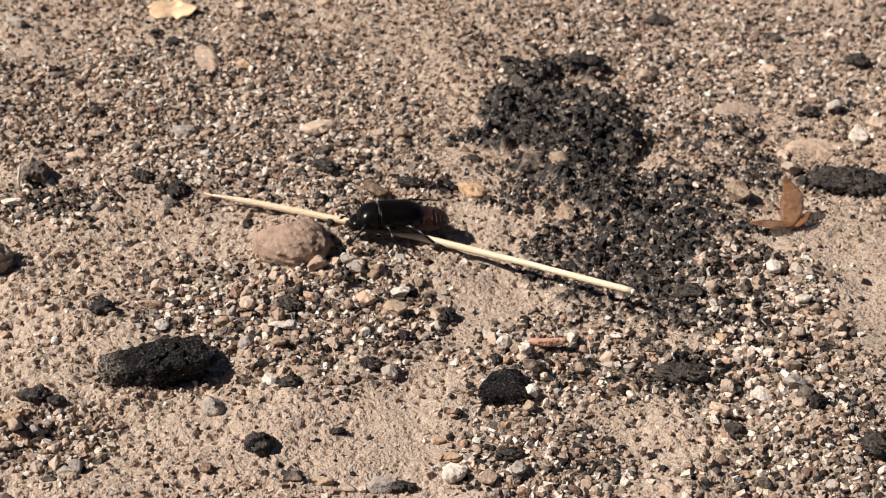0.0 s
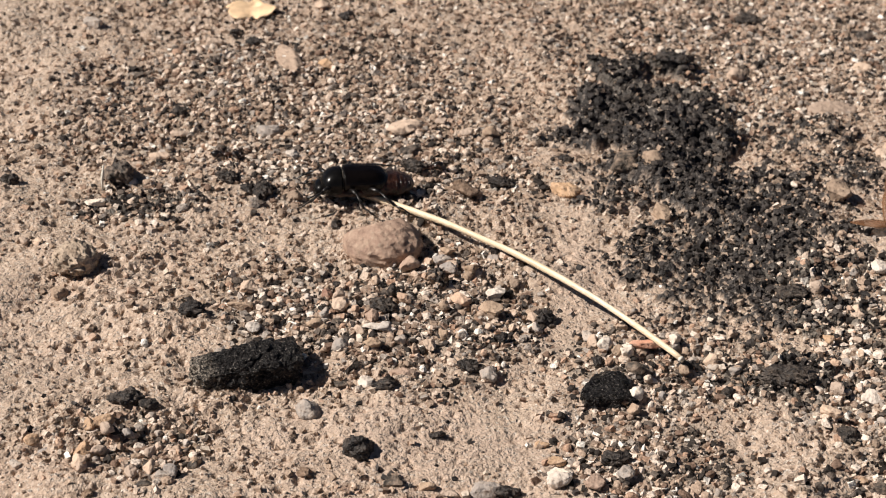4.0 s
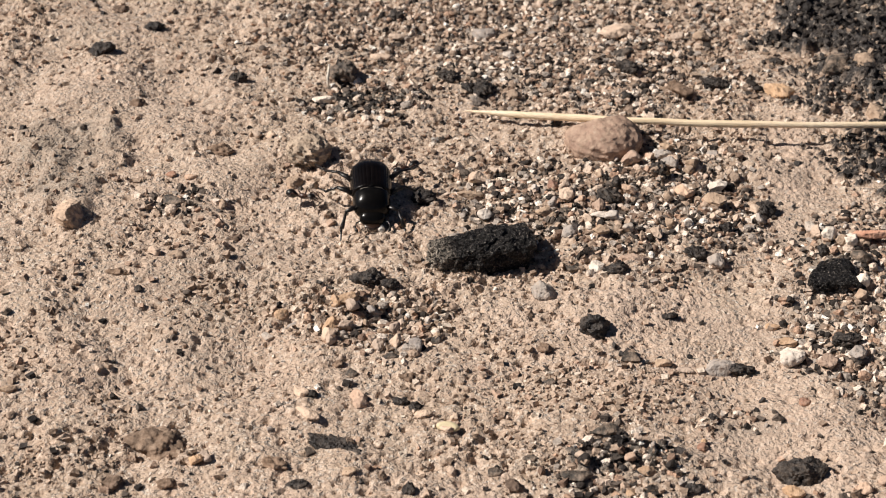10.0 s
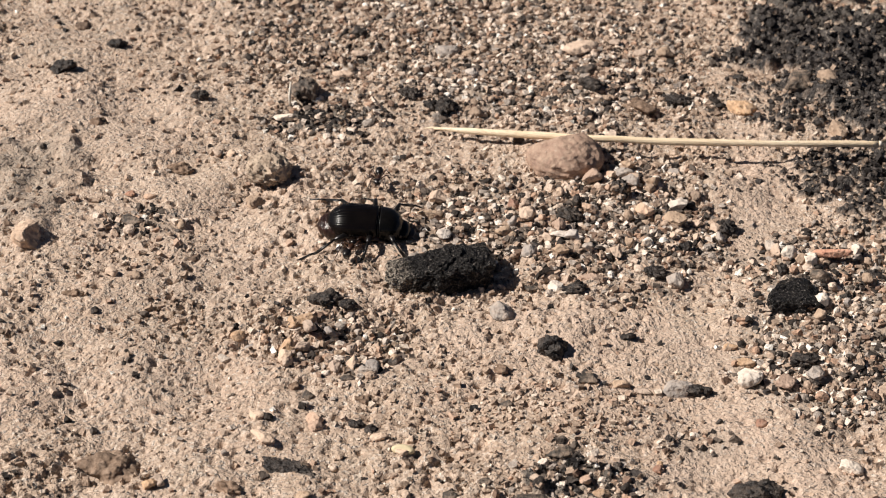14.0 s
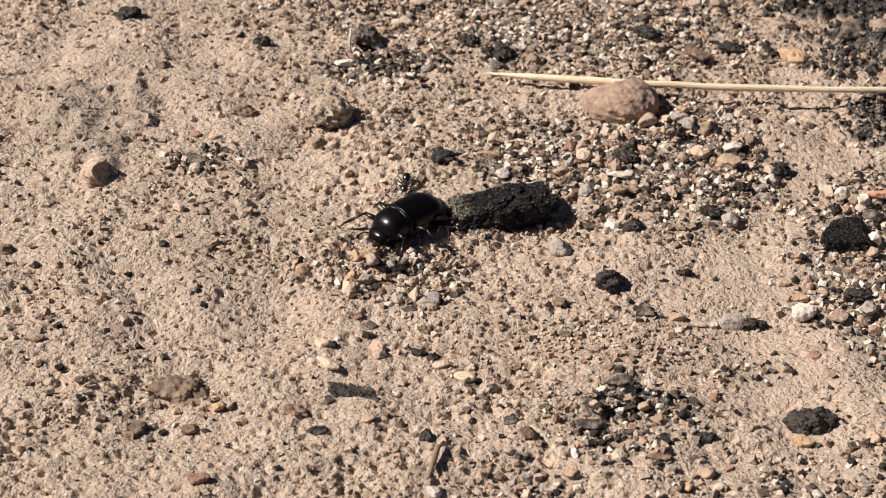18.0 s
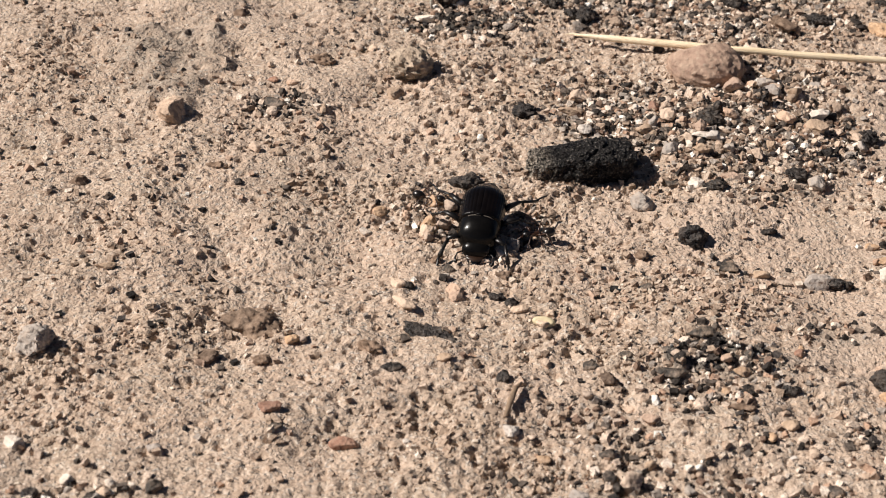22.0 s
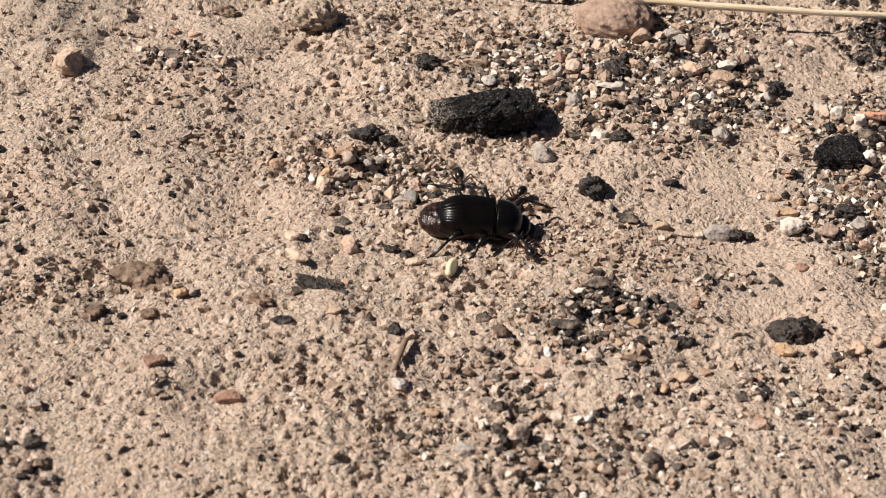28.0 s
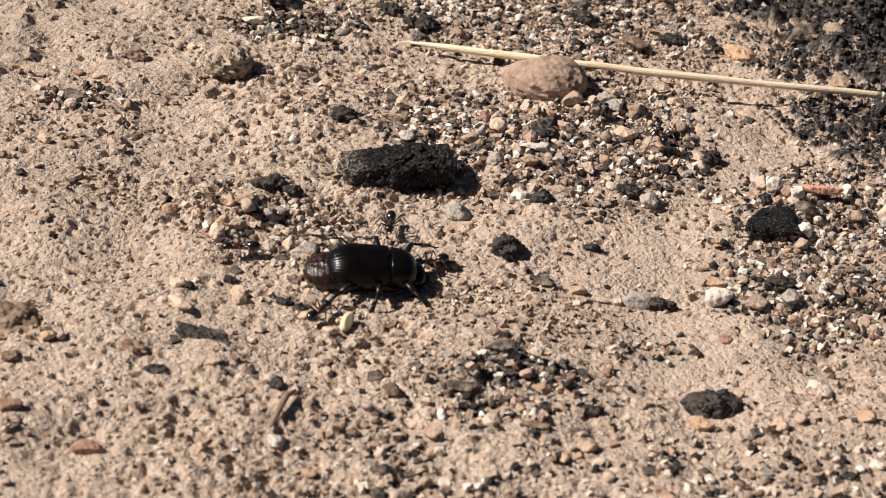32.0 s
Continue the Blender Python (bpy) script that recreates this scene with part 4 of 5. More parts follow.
def beetle():
    """Head towards +x; it stands on z = 0 with its middle over the origin. Sizes in millimetres."""
    base = new("beetle")
    tagged(base, "shiny black scarab beetle with reddish brown abdomen", "beetle")
    v, f = shell(-9.3, 2.8, lambda k: 3.75 * dome(k, 0.36, 0.25) + 0.05, lambda k: 2.6 + 2.4 * dome(k, 0.45, 0.2), lambda k: 2.7 - 2.0 * dome(k, 0.5, 0.2), 40, 40)
    abdomen = part("abdomen", mesh_of("abdomen", v, f, BELLY), BELLY, base, "reddish brown abdomen behind the wing cases")
    for n in range(4):
        k = 0.05 + 0.075 * n
        v, f = shell(-9.3 + 12.1 * k, -9.3 + 12.1 * (k + 0.055), lambda q, k=k: 3.75 * dome(k + 0.055 * q, 0.36, 0.25) + 0.05 + 0.03 * math.sin(q * math.pi), lambda q, k=k: 2.6 + 2.4 * dome(k + 0.055 * q, 0.45, 0.2) + 0.03 * math.sin(q * math.pi), lambda q, k=k: 2.7 - 2.0 * dome(k + 0.055 * q, 0.5, 0.2) - 0.05 * math.sin(q * math.pi), 7, 40)
        part("abdomen_ring", mesh_of("abdomen_ring", v, f, BELLY), BELLY, abdomen)
    for half, name in ((1, "wing_case"), (-1, "wing_case")):
        v, f = shell(-6.9, 3.08, lambda k: (3.85 + 0.3 * math.sin(math.pi * k)) * dome(k, 0.44, 0.03) + 0.05, lambda k: 2.9 + 3.7 * dome(k, 0.48, 0.025), lambda k: 1.5, 52, 240, 2.35, 0.10, 18, half)
        part(name, mesh_of(name, v, f, WING), WING, base, "brownish black grooved wing case")
    v, f = shell(3.04, 7.5, lambda k: (3.62 - 0.35 * k) * dome(k, 0.07, 0.45) + 0.2, lambda k: 3.1 + 3.35 * dome(k, 0.08, 0.85), lambda k: 2.2 - 1.0 * dome(k, 0.3, 0.6), 34, 52, 2.3)
    part("pronotum", mesh_of("pronotum", v, f, SHELL), SHELL, base, "smooth glossy black neck shield")
    v, f = shell(3.00, 3.10, lambda k: 3.36 + 0.04 * math.sin(k * math.pi), lambda k: 6.26 + 0.04 * math.sin(k * math.pi), lambda k: 2.0, 5, 60, 2.2)
    part("hair_fringe", mesh_of("hair_fringe", v, f, HAIR), HAIR, base, "pale hair fringe behind the neck shield")
    v, f = shell(2.1, 3.1, lambda k: 0.75 * (k + 0.05), lambda k: 6.64 - 0.08 * k, lambda k: 5.3, 8, 16)
    part("scutellum", mesh_of("scutellum", v, f, SHELL), SHELL, base)
    v, f = shell(6.2, 8.8, lambda k: 2.45 * dome(k, 0.2, 0.5) + 0.1, lambda k: 2.3 + 1.7 * dome(k, 0.2, 0.9), lambda k: 1.3, 16, 26, 2.4)
    head = part("head", mesh_of("head", v, f, SHELL), SHELL, base)
    v, f = lump(1.1, 1.6, 0.3, 7, 3, 0, 0.03)
    clypeus = part("clypeus", mesh_of("clypeus", (v + (8.5, 0, 1.9)) * MM, f, SHELL_EDGE), SHELL_EDGE, head)
    for side in (1, -1):
        v, f = lump(0.45, 0.36, 0.45, 9, 3, 0, 0.0)
        part("eye", mesh_of("eye", (v + (7.2, 1.95 * side, 2.7)) * MM, f, ANT_BLACK), ANT_BLACK, head)
        limb("antenna", [(7.6, 2.0 * side, 2.2), (8.4, 2.9 * side, 2.3), (9.3, 3.2 * side, 2.0), (9.9, 3.0 * side, 1.8), (10.3, 2.8 * side, 1.7)], [0.14, 0.12, 0.14, 0.34, 0.1], LEG, head, 7)
        limb("palp", [(8.6, 0.7 * side, 1.8), (9.2, 0.95 * side, 1.4), (9.6, 0.8 * side, 1.0)], [0.16, 0.14, 0.06], LEG, head, 6)
    v, f = shell(-4.5, 7.0, lambda k: 3.4 * dome(k, 0.3, 0.3), lambda k: 3.4, lambda k: 2.2 - 1.3 * dome(k, 0.3, 0.35), 20, 28)
    part("underside", mesh_of("underside", v, f, BELLY), BELLY, base, "dark reddish brown underside")
    # legs: hip, knee, ankle, foot
    plan = (("front_leg", (5.2, 2.2), (6.6, 5.1, 3.0), (9.0, 6.6, 1.2), (10.6, 7.2, 0.15)),
            ("middle_leg", (1.8, 2.9), (1.4, 6.4, 3.2), (0.4, 8.6, 1.0), (-1.2, 10.2, 0.15)),
            ("hind_leg", (-1.6, 2.8), (-4.2, 5.6, 3.0), (-7.2, 7.6, 1.2), (-10.2, 8.8, 0.15)))
    legs = []
    for name, hip, knee, ankle, foot in plan:
        for side in (1, -1):
            root = np.array([hip[0], hip[1] * side, 1.9])
            me_knee, me_ankle, me_foot = (np.array([p[0], p[1] * side, p[2]]) - root for p in (knee, ankle, foot))
            mid = me_knee * 0.5 + np.array([0, 0, 0.35])
            v, f = tube(np.array([me_knee * 0, mid, me_knee]) * MM, np.array([0.48, 0.54, 0.34]) * MM, 9, 0.8)
            leg = part(name, mesh_of(name, v, f, LEG), LEG, base, "black spiny leg")
            leg.location = root * MM
            v, f = tube(np.array([me_knee, me_knee * 0.45 + me_ankle * 0.55, me_ankle]) * MM, np.array([0.24, 0.30, 0.42 if name == "front_leg" else 0.34]) * MM, 8, 0.7)
            part("tibia", mesh_of("tibia", v, f, LEG), LEG, leg)
            for n in range(3):
                at = me_knee + (me_ankle - me_knee) * (0.4 + 0.27 * n)
                out = np.array([0.55, 0.45 * side, -0.25]) if name == "front_leg" else np.array([-0.5, 0.4 * side, -0.2])
                v, f = tube(np.array([at, at + out * 0.9, at + out * 1.5]) * MM, np.array([0.2, 0.13, 0.03]) * MM, 5)
                part("spine", mesh_of("spine", v, f, LEG), LEG, leg)
            bend = (me_ankle + me_foot) / 2 + np.array([0, 0, 0.2])
            v, f = tube(np.array([me_ankle, bend, me_foot, me_foot + np.array([0.5 if name == "front_leg" else -0.5, 0.25 * side, 0.05])]) * MM, np.array([0.2, 0.17, 0.15, 0.05]) * MM, 6)
            part("tarsus", mesh_of("tarsus", v, f, LEG), LEG, leg)
            legs.append((leg, side, name))
    for body in base.children:
        if not body.name.split(".")[0].endswith("_leg"):
            body.location.z = -BODY_DROP * MM
    return base, legs, abdomen


beetle_ob, beetle_legs, beetle_tail = beetle()
beetle_ob.scale = (1.02, 1.02, 1.02)


# ---- ants ----
def ant():
    """Head towards +x, feet on z = 0, about 6 mm long."""
    base = new("ant")
    tagged(base, "black and brown ant with glossy gaster", "ant", "ants round the beetle")

    def blob(name, at, radii, material, parent, turn=0.0):
        v, f = lump(*radii, 5, 3, 0, 0.02)
        c, s = math.cos(radians(turn)), math.sin(radians(turn))
        v = np.stack([v[:, 0] * c + v[:, 2] * s, v[:, 1], -v[:, 0] * s + v[:, 2] * c], 1) + at
        return part(name, mesh_of(name, v * MM, f, material), material, parent)

    thorax = blob("thorax", (0.35, 0, 1.35), (1.05, 0.5, 0.5), ANT_BROWN, base, -6)
    blob("neck", (1.35, 0, 1.5), (0.3, 0.24, 0.24), ANT_BROWN, thorax)
    blob("petiole", (-0.85, 0, 1.3), (0.26, 0.22, 0.36), ANT_BROWN, base)
    gaster = blob("gaster", (-2.0, 0, 1.45), (1.15, 0.82, 0.82), ANT_BLACK, base, 8)
    head = blob("head", (2.05, 0, 1.5), (0.78, 0.72, 0.52), ANT_BLACK, base, 18)
    for side in (1, -1):
        limb("mandible", [(2.6, 0.34 * side, 1.2), (3.0, 0.3 * side, 1.05), (3.2, 0.05 * side, 0.98)], [0.15, 0.12, 0.04], ANT_BROWN, head, 6)
        blob("eye", (2.1, 0.62 * side, 1.72), (0.15, 0.1, 0.15), ANT_BLACK, head)
        limb("antenna", [(2.5, 0.3 * side, 1.6), (2.9, 1.1 * side, 2.1), (3.5, 1.35 * side, 1.7), (4.2, 1.2 * side, 1.2)], [0.08, 0.075, 0.08, 0.09], ANT_BROWN, head, 6)
    legs = []
    for name, x, knee, foot in (("front_leg", 0.95, (1.7, 1.3, 2.0), (2.9, 2.3, 0.06)), ("middle_leg", 0.4, (0.3, 1.6, 2.2), (0.2, 3.0, 0.06)), ("hind_leg", -0.1, (-1.2, 1.5, 2.3), (-2.8, 2.6, 0.06))):
        for side in (1, -1):
            root = np.array([x, 0.32 * side, 1.15])
            k, a = (np.array([p[0], p[1] * side, p[2]]) - root for p in (knee, foot))
            leg = limb(name, [k * 0, k * 0.5, k], [0.13, 0.15, 0.10], ANT_BROWN, base, 6)
            leg.location = root * MM
            limb("shin", [k, k * 0.4 + a * 0.6, a, a + np.array([0.3, 0.25 * side, 0.0])], [0.10, 0.09, 0.06, 0.03], ANT_BROWN, leg, 6)
    return base


ants = [ant()]
for _ in range(4):
    ants.append(copy_thing(ants[0], pose(0, 0, 0)))

# ---- single pebbles ----
pebble(28.3, 30.1, 4.5, 4.0, 2.4, 0, "pink")
pebble(10.1, -16.1, 5.2, 4.6, 2.8, 0, "grey")
pebble(18.5, -27.4, 5.0, 4.8, 3.2, 70, "tar")
pebble(14.8, 15.2, 3.7, 4.1, 2.2, 0, "cream")
pebble(31.3, 2.0, 2.7, 3.4, 1.6, 0, "cream")
pebble(22.5, 6.9, 6.3, 2.1, 1.3, -8, "white")
pebble(-0.4, 6.9, 2.5, 2.7, 1.5, 0, "white")
pebble(-1.6, 21.2, 3.3, 3.3, 2.0, 0, "cream")
pebble(-3.1, 15.3, 4.9, 2.8, 1.7, 0, "tan")
pebble(-11.8, 13.3, 4.5, 3.4, 2.0, 0, "tar")
pebble(-24.6, -21.1, 4.3, 3.3, 2.0, 0, "amber")
pebble(-20.9, -14.2, 5.0, 3.4, 2.0, 0, "tar")
pebble(-17.1, -15.9, 3.0, 1.8, 1.1, 0, "tar")
pebble(23.4, 15.2, 4.3, 3.9, 2.3, 0, "tar")
pebble(37.8, -3.0, 3.7, 3.3, 2.0, 0, "tar")
pebble(41.6, -5.2, 4.1, 3.3, 2.0, 30, "grey")
pebble(26.4, -4.8, 5.1, 2.5, 1.5, 0, "pink")
pebble(19.9, -7.4, 3.1, 2.4, 1.5, 0, "white")
pebble(15.8, -7.5, 4.1, 2.4, 1.5, 0, "slate")
pebble(24.2, -35.1, 3.8, 2.9, 1.7, 0, "slate")
pebble(33.5, -36.8, 3.2, 1.7, 1.0, 0, "cream")
pebble(38.9, -36.2, 5.7, 3.8, 2.3, 0, "grey")
pebble(31.7, -22.0, 3.0, 1.6, 0.9, 0, "tar")
pebble(9.6, -33.3, 2.6, 1.8, 1.3, 0, "brown")
pebble(-13.1, -34.6, 2.8, 2.1, 1.2, 0, "grey")
pebble(63.2, 3.3, 2.7, 2.3, 1.4, 0, "white")
pebble(66.5, 2.6, 3.4, 2.3, 1.4, -20, "white")
pebble(67.3, -10.9, 2.7, 2.9, 1.6, 0, "white")
pebble(52.2, -32.1, 4.3, 2.9, 1.7, 0, "white")
pebble(62.3, -33.7, 3.3, 3.5, 2.0, 20, "grey")
pebble(57.2, -36.2, 4.4, 3.3, 2.0, 0, "pink")
pebble(105.0, 7.0, 2.6, 2.4, 1.4, 0, "amber")
pebble(108.9, -9.9, 3.9, 3.5, 2.1, 0, "white")
pebble(115.4, -14.5, 2.9, 2.7, 1.6, 0, "cream")
pebble(104.6, -23.1, 2.6, 2.2, 1.3, 0, "white")
pebble(119.7, 30.6, 3.4, 3.4, 2.1, -30, "white")
pebble(124.3, 30.1, 2.7, 3.4, 1.6, 0, "grey")
pebble(123.0, 18.6, 3.5, 2.0, 1.2, 15, "white")
pebble(128.3, 7.4, 1.9, 1.7, 1.0, 0, "cream")
pebble(129.6, 14.6, 3.5, 2.9, 1.7, 0, "tan")
pebble(104.8, -35.6, 3.5, 3.9, 2.1, 0, "slate")
pebble(85.2, -8.3, 3.7, 2.7, 1.6, 0, "pink")
pebble(127.1, -24.8, 6.0, 7.0, 3.6, 0, "tar")
pebble(101.8, -23.0, 3.4, 3.4, 2.0, 0, "tar")
pebble(60.7, 8.2, 2.6, 3.2, 1.5, 0, "grey")
pebble(102.3, -33.2, 2.0, 1.8, 1.1, 0, "amber")
pebble(66.1, -15.5, 2.4, 2.4, 1.5, 0, "tan")
pebble(64.5, -13.7, 2.8, 2.0, 1.2, 0, "brown")
pebble(116.5, -36.7, 2.9, 2.3, 1.4, 0, "grey")
pebble(86.7, -31.2, 1.4, 1.2, 0.7, 0, "white")
pebble(87.8, 10.0, 2.2, 1.9, 1.2, 0, "cream")
pebble(83.2, 1.4, 2.3, 2.3, 1.4, 0, "grey")
pebble(9.7, 148.3, 4.2, 2.8, 1.7, 0, "cream")
pebble(30.0, 152.1, 3.7, 2.6, 1.5, 0, "cream")
pebble(-14.8, 125.1, 4.6, 3.0, 1.8, 0, "cream")
pebble(11.8, 114.5, 4.0, 2.9, 1.7, 0, "amber")
pebble(22.7, 114.2, 3.4, 2.4, 1.4, 0, "grey")
pebble(28.6, 85.7, 7.8, 4.0, 2.4, 25, "cream")
pebble(6.3, 88.9, 3.0, 2.3, 1.4, 0, "white")
pebble(-0.5, 84.8, 5.5, 5.0, 3.0, 0, "grey")
pebble(4.1, 83.4, 3.2, 2.0, 1.2, 0, "tan")
pebble(-19.2, 83.2, 4.0, 2.2, 1.3, 0, "cream")
pebble(5.0, 72.3, 2.7, 3.4, 1.6, 0, "white")
pebble(-22.8, 72.0, 4.4, 2.2, 1.3, -10, "cream")
pebble(-34.0, 53.0, 4.2, 2.3, 1.4, 15, "white")
pebble(-0.7, 57.9, 3.5, 4.2, 2.1, 0, "tar")
pebble(5.7, 56.6, 3.3, 2.6, 1.6, 0, "tan")
pebble(30.7, 67.3, 5.6, 3.6, 2.2, 0, "tar")
pebble(29.4, 76.5, 4.9, 3.5, 2.1, 0, "slate")
pebble(29.0, 55.5, 3.1, 2.4, 1.4, 0, "tar")
pebble(14.3, 46.5, 3.0, 2.5, 1.5, 0, "tar")
pebble(40.2, 61.0, 6.0, 4.3, 2.6, 0, "brown")
pebble(47.7, 86.2, 3.5, 3.0, 1.8, 0, "tan")
pebble(-5.2, 127.7, 3.8, 2.4, 1.5, 0, "tar")
pebble(-10.1, 132.2, 3.3, 2.2, 1.3, 0, "tar")
pebble(16.1, 143.4, 3.1, 3.6, 1.8, 0, "tar")
pebble(-43.5, 135.9, 5.5, 4.1, 2.5, 0, "grey")
pebble(75.0, 70.8, 7.6, 6.4, 3.8, 0, "slate")
pebble(80.3, 69.7, 5.7, 5.4, 3.2, 0, "tan")
pebble(94.9, 125.9, 3.8, 3.0, 1.8, 0, "white")
pebble(132.6, 72.5, 4.0, 3.7, 2.2, 0, "cream")
pebble(152.3, 90.5, 5.7, 5.7, 3.4, 0, "white")
pebble(159.1, 97.7, 4.0, 4.0, 2.4, 0, "cream")
pebble(132.9, 81.5, 2.8, 2.8, 1.7, 0, "cream")
pebble(132.7, 61.3, 2.7, 4.4, 1.6, 0, "cream")
pebble(137.8, 121.0, 4.1, 3.6, 2.1, 0, "cream")
pebble(143.0, 141.4, 5.1, 3.4, 2.0, 0, "slate")
pebble(116.3, 149.5, 7.2, 4.3, 2.6, 0, "tar")
pebble(160.5, 125.4, 5.0, 4.2, 2.5, 0, "tar")
pebble(106.5, 116.2, 4.6, 3.5, 2.1, 0, "cream")
pebble(80.3, 54.0, 4.3, 7.1, 2.6, 0, "tan")
pebble(117.6, 59.2, 5.3, 6.1, 3.2, 0, "tan")
pebble(142.2, 98.8, 4.7, 3.9, 2.4, 0, "tar")
pebble(62.0, 61.8, 6.0, 4.8, 2.9, 0, "amber")
pebble(92.6, 118.5, 7.6, 3.2, 1.9, 0, "tar")
pebble(-82.4, 71.1, 4.6, 3.9, 2.3, 0, "tar")
pebble(-73.4, 84.3, 5.0, 2.2, 1.3, 0, "tar")
pebble(-87.6, 92.5, 3.3, 2.0, 1.2, 0, "tan")
pebble(-82.3, 95.0, 3.3, 2.3, 1.4, 0, "brown")
pebble(-37.2, 20.7, 3.3, 3.9, 2.0, 0, "tan")
pebble(-56.9, 20.0, 2.6, 1.5, 0.9, 0, "pink")
pebble(-60.7, 21.1, 2.2, 1.5, 0.9, 0, "red")
pebble(-52.8, 31.3, 3.8, 2.7, 1.6, 0, "brown")
pebble(-46.1, 0.5, 4.0, 3.1, 1.9, 20, "brown")
pebble(-50.0, 11.4, 1.9, 3.2, 1.2, 0, "tan")
pebble(-59.0, 10.1, 5.3, 2.6, 1.5, -20, "slate")
pebble(-46.1, 38.3, 2.0, 2.0, 1.2, 0, "cream")
pebble(-43.4, 37.8, 2.0, 2.0, 1.2, 0, "cream")
pebble(-52.3, 61.4, 3.3, 2.9, 1.7, 0, "tar")
pebble(-71.2, 47.5, 2.8, 2.3, 1.4, 0, "brown")
pebble(12.6, 20.1, 2.4, 2.6, 1.4, 0, "red")
pebble(51.1, 14.1, 2.1, 2.4, 1.3, 0, "cream")
pebble(47.5, 14.6, 1.9, 1.9, 1.2, 0, "cream")
pebble(36.0, 36.4, 3.4, 2.9, 1.8, 0, "tan")
pebble(44.9, 34.3, 3.1, 2.9, 1.8, 0, "grey")
pebble(48.2, 62.5, 4.3, 2.9, 1.7, 0, "tar")
pebble(62.5, 75.5, 3.7, 2.5, 1.5, 0, "tar")
pebble(37.9, 17.9, 3.7, 3.5, 2.1, 0, "pink")
pebble(-35.7, -26.0, 3.1, 2.3, 1.4, 0, "amber")
pebble(-59.9, -7.2, 2.7, 2.4, 1.5, 0, "cream")
pebble(-56.0, -8.1, 3.1, 2.0, 1.2, 0, "tan")
pebble(-65.9, -13.9, 3.6, 1.2, 0.7, 0, "brown")
pebble(-61.2, -18.7, 1.6, 1.4, 0.8, 0, "tar")
pebble(-37.4, -30.8, 2.3, 1.9, 1.2, 0, "grey")
pebble(-33.2, -27.7, 2.5, 1.7, 1.0, 0, "grey")
pebble(-26.3, -29.6, 2.5, 1.5, 0.9, 0, "cream")
pebble(-30.1, -47.5, 3.3, 2.2, 1.3, -20, "cream")
pebble(-16.2, -36.4, 2.5, 1.5, 0.9, 0, "slate")
pebble(-20.8, -47.4, 3.1, 3.7, 1.9, 0, "pink")
pebble(-10.1, -51.8, 2.9, 1.8, 1.1, 10, "cream")
pebble(-14.0, -48.2, 2.6, 1.5, 0.9, 0, "tar")
pebble(-45.2, -65.6, 2.5, 2.6, 1.5, 0, "amber")
pebble(-33.1, -65.9, 4.0, 2.1, 1.3, -10, "brown")
pebble(-5.2, -53.0, 1.6, 1.5, 0.9, 0, "cream")
pebble(-5.4, -65.9, 1.7, 2.3, 1.0, 0, "cream")
pebble(-25.8, -23.3, 2.0, 1.6, 0.9, 0, "grey")
pebble(-13.0, -41.8, 3.4, 2.2, 1.3, 0, "brown")
pebble(-17.1, -45.7, 2.4, 1.7, 1.0, 0, "tan")
pebble(-22.4, -41.1, 2.2, 2.2, 1.3, 0, "slate")
pebble(29.8, -35.4, 2.9, 2.3, 1.4, 0, "tan")
pebble(42.4, -36.1, 4.2, 2.7, 1.6, 0, "tar")
pebble(49.7, -23.5, 2.7, 1.8, 1.1, 0, "amber")
pebble(51.8, -28.0, 3.9, 2.1, 1.3, 0, "amber")
pebble(51.9, -45.7, 2.2, 1.7, 1.0, 0, "red")
pebble(10.5, -42.1, 2.6, 1.9, 1.1, 0, "slate")
pebble(18.5, -56.4, 4.5, 2.9, 1.7, 0, "slate")
pebble(14.0, -67.7, 5.2, 2.3, 1.4, 0, "slate")
pebble(24.6, -66.0, 2.6, 1.9, 1.2, 0, "amber")
pebble(14.6, -63.4, 1.8, 1.4, 0.8, 0, "cream")
pebble(22.4, -63.2, 2.1, 1.9, 1.2, 0, "pink")
pebble(23.5, -58.4, 1.4, 1.3, 0.8, 0, "white")
pebble(64.5, -57.3, 3.9, 3.0, 1.8, 0, "white")
pebble(60.1, -58.7, 1.2, 1.6, 0.7, 0, "cream")
pebble(34.4, -57.3, 1.3, 1.3, 0.8, 0, "amber")
pebble(36.6, -49.7, 1.3, 1.1, 0.7, 0, "tar")
pebble(-45.7, -84.8, 3.7, 2.2, 1.3, 0, "red")
pebble(-34.2, -89.6, 4.4, 2.6, 1.6, 0, "red")
pebble(-10.1, -84.4, 3.0, 2.4, 1.4, -20, "white")
pebble(-5.5, -89.3, 2.8, 1.6, 1.0, -25, "amber")
pebble(-11.8, -49.4, 2.0, 1.7, 1.0, 0, "tar")
pebble(-21.5, -68.0, 2.4, 1.7, 1.0, 0, "tan")
pebble(-37.1, -71.2, 2.0, 1.9, 1.1, 0, "grey")
pebble(-29.0, -70.5, 2.4, 1.7, 1.0, 0, "tar")
pebble(-11.9, -71.5, 2.3, 2.2, 1.3, 0, "tar")
pebble(-25.4, -87.7, 1.0, 1.0, 0.6, 0, "white")
pebble(-13.0, -93.5, 1.4, 1.4, 0.9, 0, "cream")
pebble(-20.6, -49.0, 2.2, 2.5, 1.3, 0, "pink")
pebble(-24.9, -38.7, 1.6, 1.7, 0.9, 0, "brown")
pebble(23.5, -59.4, 1.5, 1.5, 0.9, 0, "cream")
pebble(31.0, -78.3, 2.6, 2.3, 1.4, 0, "tan")
pebble(27.9, -82.4, 2.1, 1.8, 1.1, 0, "amber")
pebble(30.8, -86.6, 1.3, 0.9, 0.5, 0, "white")
